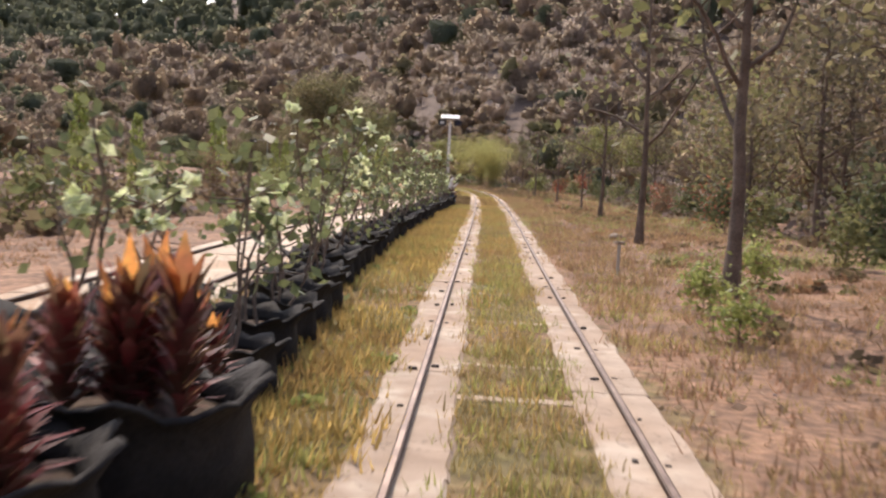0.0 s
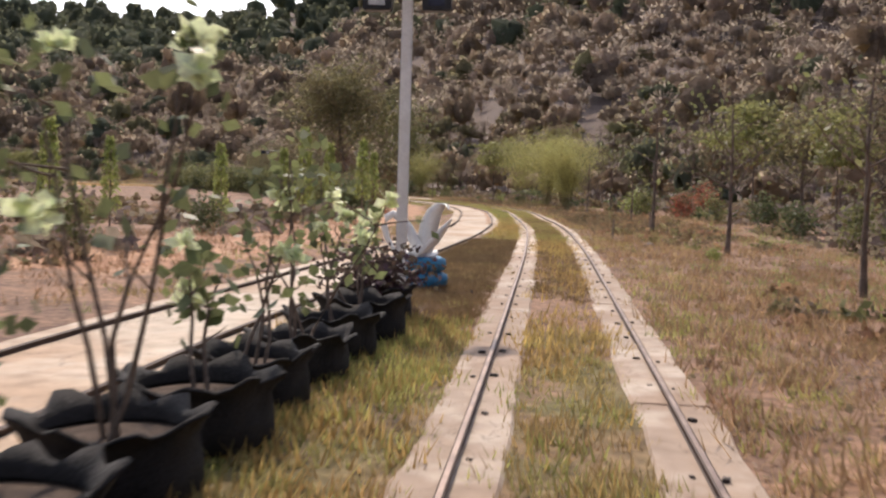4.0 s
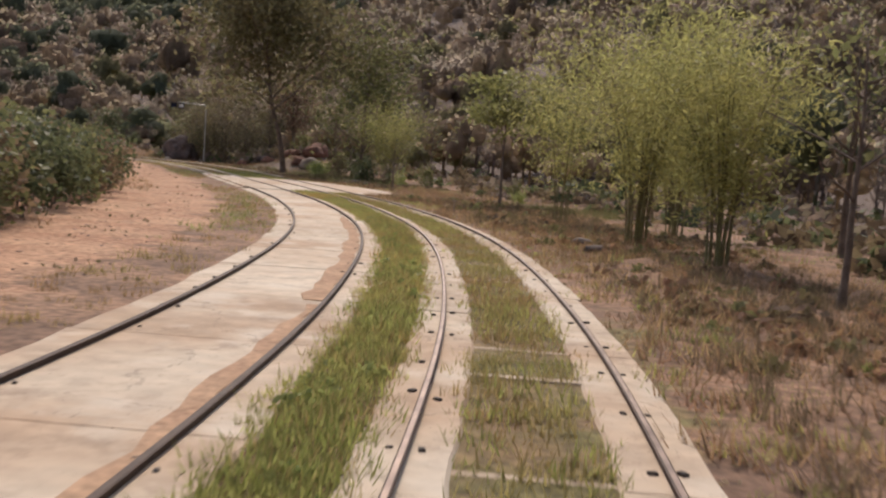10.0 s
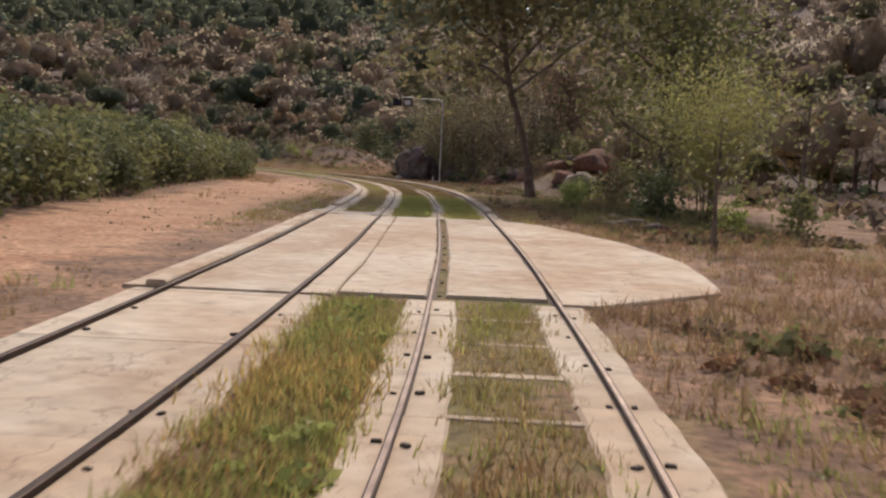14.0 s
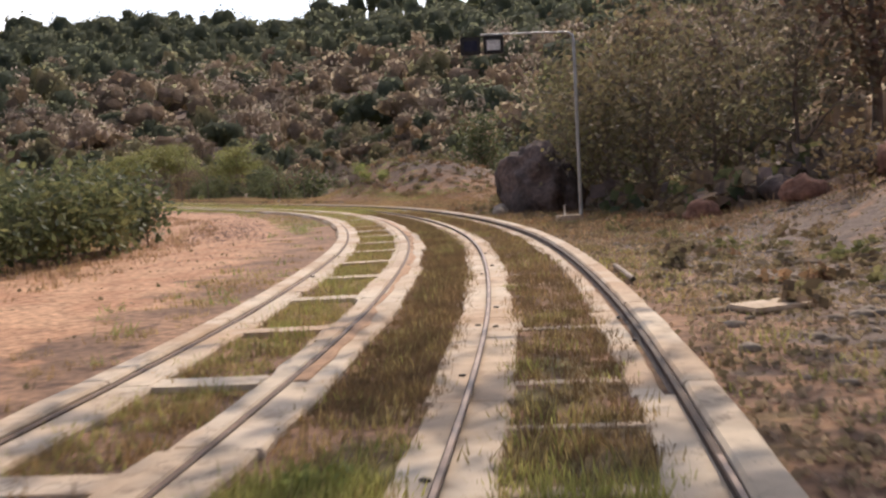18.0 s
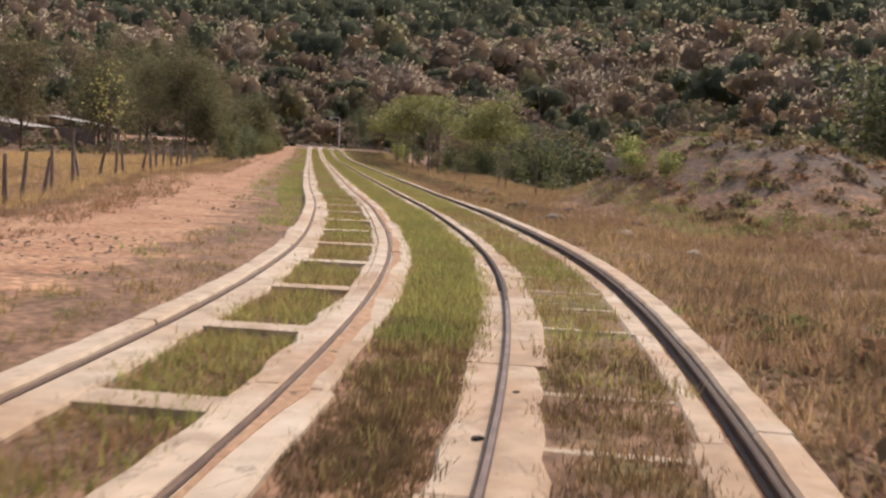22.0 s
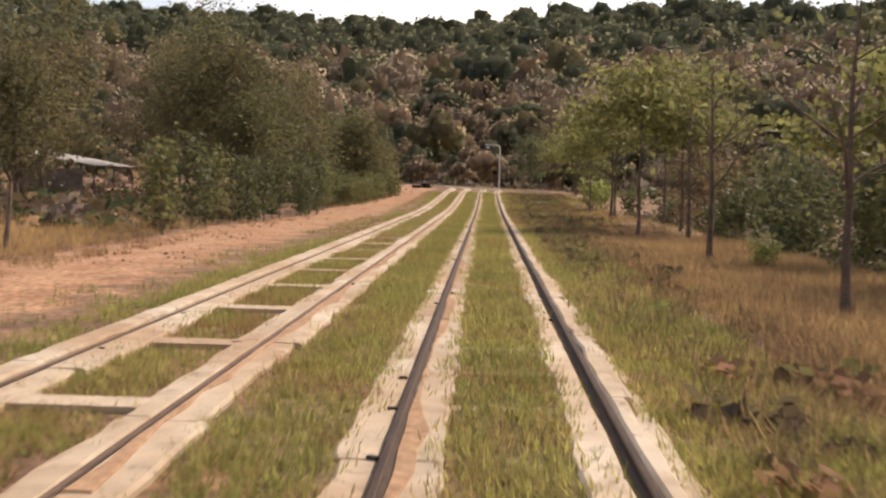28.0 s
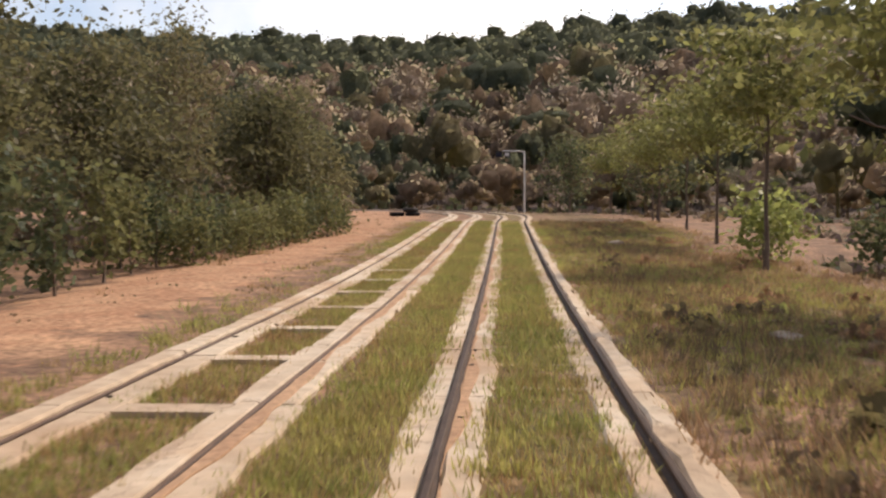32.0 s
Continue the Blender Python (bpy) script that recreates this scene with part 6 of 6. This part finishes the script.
lawn("straw_grass", "tall golden straw standing behind the fence", [sow(8000, 160, 240, -21, -8.7, patch(0.3, 72, -0.3))], tall, M_STRAW, 0.6, 1.2)
lawn("tall_green_grass", "rank half-green grass beside the crossing", [sow(1700, 125, 137, 2.6, 7.5), sow(700, 104, 112, 5, 9, patch(0.4, 53, 0.0))], tall, M_RANK, 0.6, 1.1)
lawn("rank_grass", "knee-high dull brown and green grass on the verge", [sow(3600, 186, 285, 1.15, lambda s: np.interp(s, [190, 232, 250], [2.5, 2.8, 4.6]), patch(0.35, 111, -0.2)), sow(3000, 62, 112, 1.3, 5.5, patch(0.35, 112, -0.05)), sow(700, 152, 176, 1.2, 4.5, patch(0.4, 113, -0.1))], tall_wide, M_TUSSOCK, 0.35, 0.75)
lawn("weeds", "green weeds among the dry grass", [sow(3200, 0, 70, 2.4, 8, patch(0.3, 74, 0.05)), sow(2200, 70, 285, 1.8, 8, patch(0.3, 75, 0.25)), sow(1400, 20, 285, lambda s: left_centre(s) - 2.4, lambda s: left_centre(s) - 1.0, patch(0.3, 76, 0.1)), sow(1500, 181, 197, 3.8, 6.6)], mid, M_LEAF_BRIGHT, 0.5, 1.2)
M_LITTER = material("fallen_leaf", (0.36, 0.26, 0.19), (0.21, 0.15, 0.105), 0.85, 1.0, 20.0, 0.0, glow_through=0.35, island=0.55)
litter = [leaves(np.array([(0, 0, 0.012), (0.07, 0.05, 0.015), (-0.08, 0.03, 0.012)]), 0.032, np.random.RandomState(9 + k), 1.6) for k in range(4)]
xs, ys, zs, _, _ = sow(6000, 0, 300, 0.85, 7)
x2, y2, z2, _, _ = sow(13000, 133, 170, 0.9, 6.0)
x3, y3, z3, _, _ = sow(700, 60, 300, -7.5, -3.6)
tagged(part("leaf_litter", scatter(litter, np.r_[xs, x2, x3], np.r_[ys, y2, y3], np.r_[zs, z2, z3] + 0.01, grng.uniform(0.7, 1.7, len(xs) + len(x2) + len(x3)), grng, 0.0), M_LITTER), "fallen brown leaves on the ground", "leaf litter", kind="stuff")

# dry scrub beyond the second track
bx, by, bz, bs, bd = sow(1150, -4, 84, -20, -7.2, lambda x, y, s, d: wave(x, y, 0.25, 81) + 0.3 * grng.normal(size=len(x)) > -0.1)
half = grng.rand(len(bx)) < 0.6
for m, mat, label in ((half, M_LEAF_DRY, "brown dry scrub beside the dirt track"), (~half, M_TWIG, "grey leafless scrub beside the dirt track")):
    tagged(part("dry_scrub", scatter(bush, bx[m], by[m], bz[m] - 0.05, grng.uniform(0.25, 0.7, m.sum()), grng), mat), label, "scrub", kind="stuff")

# undergrowth in the thicket, beyond the right verge and behind the saplings
plots = [(sow(260, 155, 172, 4.4, 9.5), 0.5, 1.1), (sow(420, -2, 126, 6.8, 14), 0.3, 0.75), (sow(240, 236, 290, -22, -9.6), 0.45, 1.1), (sow(200, 200, 266, 7.4, 14), 0.5, 1.1)]
ux, uy, uz = (np.concatenate([p[0][k] for p in plots]) for k in range(3))
us = np.concatenate([grng.uniform(lo, hi, len(p[0])) for p, lo, hi in plots])
pick = grng.rand(len(ux))
for lo, hi, mat, label in ((0, 0.5, M_LEAF_DRY, "brown scrub among the roadside trees"), (0.5, 0.76, M_TWIG, "grey leafless scrub among the roadside trees"), (0.76, 1.01, M_LEAF_DARK, "dark green scrub among the roadside trees")):
    m = (pick >= lo) & (pick < hi)
    tagged(part("roadside_scrub", scatter(bush, ux[m], uy[m], uz[m] - 0.05, us[m], grng), mat), label, "scrub", kind="stuff")

# low scrub on the mound and tussocks on the far verge
bx, by, bz, bs, bd = sow(170, 180, 197, 5.4, 13)
cx, cy, cz, cs, cd = sow(150, 200, 285, 2.4, 6.0, patch(0.4, 83, 0.0))
tagged(part("dry_scrub", scatter(bush, bx, by, bz - 0.05, grng.uniform(0.10, 0.22, len(bx)), grng), M_TUSSOCK), "low dark dry scrub on the mound", "scrub", kind="stuff")
tagged(part("dry_scrub", scatter(bush, cx, cy, cz - 0.05, grng.uniform(0.15, 0.34, len(cx)), grng), M_BROWN), "reddish brown tussocks on the verge", "scrub", kind="stuff")

# knee-high weed tussocks along the right verge
vx_, vy_, vz_, _, _ = (np.concatenate(q) for q in zip(sow(900, 60, 112, 1.5, 6.0, patch(0.45, 101, -0.1)), sow(900, 186, 285, 1.25, lambda s: np.interp(s, [190, 232, 250], [2.6, 3.0, 5.4]), patch(0.45, 102, -0.05)), sow(260, 181, 196, 4.6, 11), sow(420, 121, 135, 2.9, 7.0), sow(420, 126, 172, 1.3, 4.6, patch(0.5, 103, -0.1)), sow(420, 0, 60, 2.2, 7.0, patch(0.4, 104, 0.05))))
pick = grng.rand(len(vx_)) + 0.5 * wave(vx_, vy_, 0.35, 105)
for lo, hi, mat, label in ((-9, 0.36, M_BROWN, "reddish brown weed tussocks on the verge"), (0.36, 0.62, M_RANK, "dull green weed tussocks on the verge"), (0.62, 9, M_TUSSOCK, "dark dry weed tussocks on the verge")):
    m = (pick >= lo) & (pick < hi)
    tagged(part("weed_tussocks", scatter(bush, vx_[m], vy_[m], vz_[m] - 0.03, grng.uniform(0.10, 0.30, m.sum()), grng), mat), label, "weeds", kind="stuff")

# ---- soil, gravel and low weeds on and beside the tracks ----
M_DRIFT = material("orange_soil", (0.44, 0.28, 0.175), (0.37, 0.225, 0.14), 0.95, 1.5, 16.0, 0.6)
for k, (a, b, w0) in enumerate(((67, 84, 0.42), (84.3, 98, 0.36))):
    part("soil_drift", ribbon(a, b, lambda q: left_centre(q) + w0 + 0.03 * np.sin(q * 1.3) + 0.025 * np.sin(q * 3.1) + 0.015 * np.sin(q * 9.7), lambda q: left_centre(q) + 0.555, CON + 0.007, 0.012, 0.4, 0.02, 700 + k), M_DRIFT, track_left, "orange soil drifted along the rail")
for k in range(12):
    a = 140 + 12 * k
    part("soil_drift", ribbon(a, a + 11.9, lambda q: left_centre(q) + 0.628, lambda q: left_centre(q) + 0.70 + 0.035 * np.sin(q * 0.9) + 0.02 * np.sin(q * 2.7) + 0.012 * np.sin(q * 8.3), -0.004, 0.012, 0.4, 0.008, 760 + k), M_DRIFT, track_left, "orange soil drifted along the rail")
for k in range(6):
    a = 206 + 12 * k
    part("soil_drift", ribbon(a, a + 11.9, lambda q: own(q) - 0.558, lambda q: own(q) - 0.50 + 0.04 * np.sin(q * 1.1) + 0.02 * np.sin(q * 3.1) + 0.012 * np.sin(q * 7.9), CON + 0.006, 0.012, 0.4, 0.008, 790 + k), M_DRIFT, track_own, "orange soil drifted along the rail")
M_GRAVEL = material("purple_grey_gravel", (0.30, 0.22, 0.19), (0.20, 0.145, 0.13), 0.95, 2.0, 20.0, 0.4, island=0.35)
pebbles = []
for k in range(5):
    rng = np.random.RandomState(600 + k)
    bm = bmesh.new()
    bmesh.ops.create_icosphere(bm, subdivisions=1, radius=1)
    pv = np.array([v.co[:] for v in bm.verts]) * rng.uniform(0.7, 1.2, (12, 1)) * (1.0, 0.8, 0.45)
    pebbles.append((pv, np.array([[v.index for v in f.verts] for f in bm.faces])))
    bm.free()
gr = [sow(420, 150, 178, -6.8, -4.6, patch(0.4, 91, 0.0)), sow(1500, 158, 177, -7.2, -4.9, patch(0.35, 99, -0.05)), sow(300, 200, 240, -7.0, -4.4, patch(0.4, 92, 0.05)), sow(260, 84, 112, -6.2, -4.0, patch(0.4, 93, 0.0)), sow(160, 40, 70, -8.0, -5.6, patch(0.4, 94, 0.0)), sow(260, 0, 60, 1.2, 6, patch(0.5, 95, 0.1))]
gx_, gy_, gz_ = (np.concatenate([p[k] for p in gr]) for k in range(3))
tagged(part("gravel", scatter(pebbles, gx_, gy_, gz_ + 0.01, grng.uniform(0.012, 0.04, len(gx_)), grng), M_GRAVEL), "loose gravel on the dirt road and verge", "gravel", kind="stuff")
rx_, ry_, rz_ = (np.concatenate(q) for q in list(zip(sow(520, 135, 153, 1.25, 5.2, patch(0.5, 106, -0.2)), sow(160, 184, 193, 1.6, 4.4, patch(0.5, 107, 0.0)), sow(120, 157, 166, 1.3, 3.0)))[:3])
tagged(part("rubble", scatter(pebbles, rx_, ry_, rz_ + 0.015, grng.uniform(0.03, 0.13, len(rx_)), grng), M_STONE), "broken grey stones lying in leaf litter", "rubble", kind="stuff")
wd = [gap_bed(230, 72, 112), gap_bed(60, 126, 138), sow(150, 6, 60, 2.0, 6.5, patch(0.4, 96, 0.0)), sow(170, 205, 285, 1.2, 4.8, patch(0.4, 97, 0.0)), gap_bed(60, 2, 42), sow(70, 182, 196, 3.8, 6.2), sow(60, 60, 112, 1.0, 3.5, patch(0.4, 98, 0.1))]
wx, wy, wz = (np.concatenate([p[k] for p in wd]) for k in range(3))
tagged(part("low_weeds", scatter(bush, wx, wy, wz, grng.uniform(0.05, 0.14, len(wx)), grng), M_LEAF_BRIGHT), "low broad-leaved green weeds in the grass", "weeds", kind="stuff")
M_REDROCK = material("red_earth_rock", (0.25, 0.125, 0.085), (0.15, 0.08, 0.06), 0.95, 1.2, 10.0, 1.0, grain_low=0.6, grain_high=1.35, relief=0.05)
for k, (s, d, sz) in enumerate(((146.0, 5.6, (0.5, 0.6, 0.4)), (150.4, 6.4, (0.7, 0.5, 0.45)), (152.6, 5.6, (0.5, 0.4, 0.32)), (147.2, 7.0, (0.9, 0.8, 0.55)), (149.0, 7.9, (1.0, 0.9, 0.7)), (151.2, 8.6, (1.0, 0.7, 0.6)), (148.2, 6.1, (0.45, 0.4, 0.3)), (154.6, 4.3, (0.45, 0.35, 0.3)))):
    rock("earth_rock", s, d, sz, 40 + k, "reddish brown broken earth bank rock", M_REDROCK, turn=k * 70)

# ---- rail clips ----
clip_mesh = None
cr = random.Random(77)
count = 0
rest_v, rest_x = [], []
for tr_, off, a, b in ((track_own, own, 1.5, 250), (track_left, left_centre, 46, 250)):
    s = a
    while s < b:
        for side in (-1, 1):
            for flank in (-1, 1):
                if cr.random() < ((0.78 if tr_ is track_own else 0.4) if s < X1 else 0.22):
                    ss = s + cr.uniform(-0.12, 0.12)
                    dd = float(off(ss)) + side * 0.6 + flank * cr.uniform(0.065, 0.085)
                    x, y = at(ss, dd)
                    rest_x.append((tr_, float(x), float(y), cr.uniform(0, 360), cr.uniform(0.55, 1.0)))
        s += 1.1
bm = box(-0.03, -0.02, 0, 0.03, 0.02, 0.022, 0.005)
clip_mesh = bpy.data.meshes.new("rail_clip")
bm.to_mesh(clip_mesh)
bm.free()
clip_mesh.materials.append(M_CLIP)


def clip_z(tr_, x, y):
    s_ = float(track_coords(np.array([x]), np.array([y]))[0][0])
    return (CON if s_ < X1 or tr_ is track_own else -0.016) - 0.004 + float(rise(s_))


left_over = {track_own: [], track_left: []}
made = {track_own: 0, track_left: 0}
for tr_, x, y, a, sc in rest_x:
    if made[tr_] < 290:
        ob = part("rail_clip", clip_mesh, None, tr_)
        ob.matrix_basis = pose(x, y, clip_z(tr_, x, y), 0, 0, a) @ Matrix.Scale(sc, 4)
        made[tr_] += 1
    else:
        left_over[tr_].append((x, y, a, sc))
cv = np.array([v.co[:] for v in clip_mesh.vertices])
for tr_, lst in left_over.items():
    vs, fs, n = [], [], 0
    for x, y, a, sc in lst:
        m = pose(x, y, clip_z(tr_, x, y), 0, 0, a) @ Matrix.Scale(sc, 4)
        vs += [tuple(m @ v.co) for v in clip_mesh.vertices]
        fs += [tuple(i + n for i in p.vertices) for p in clip_mesh.polygons]
        n += len(cv)
    if vs:
        tagged(part("rail_clips", (np.array(vs), fs), M_CLIP, tr_), "small dark iron rail clips", kind="stuff")
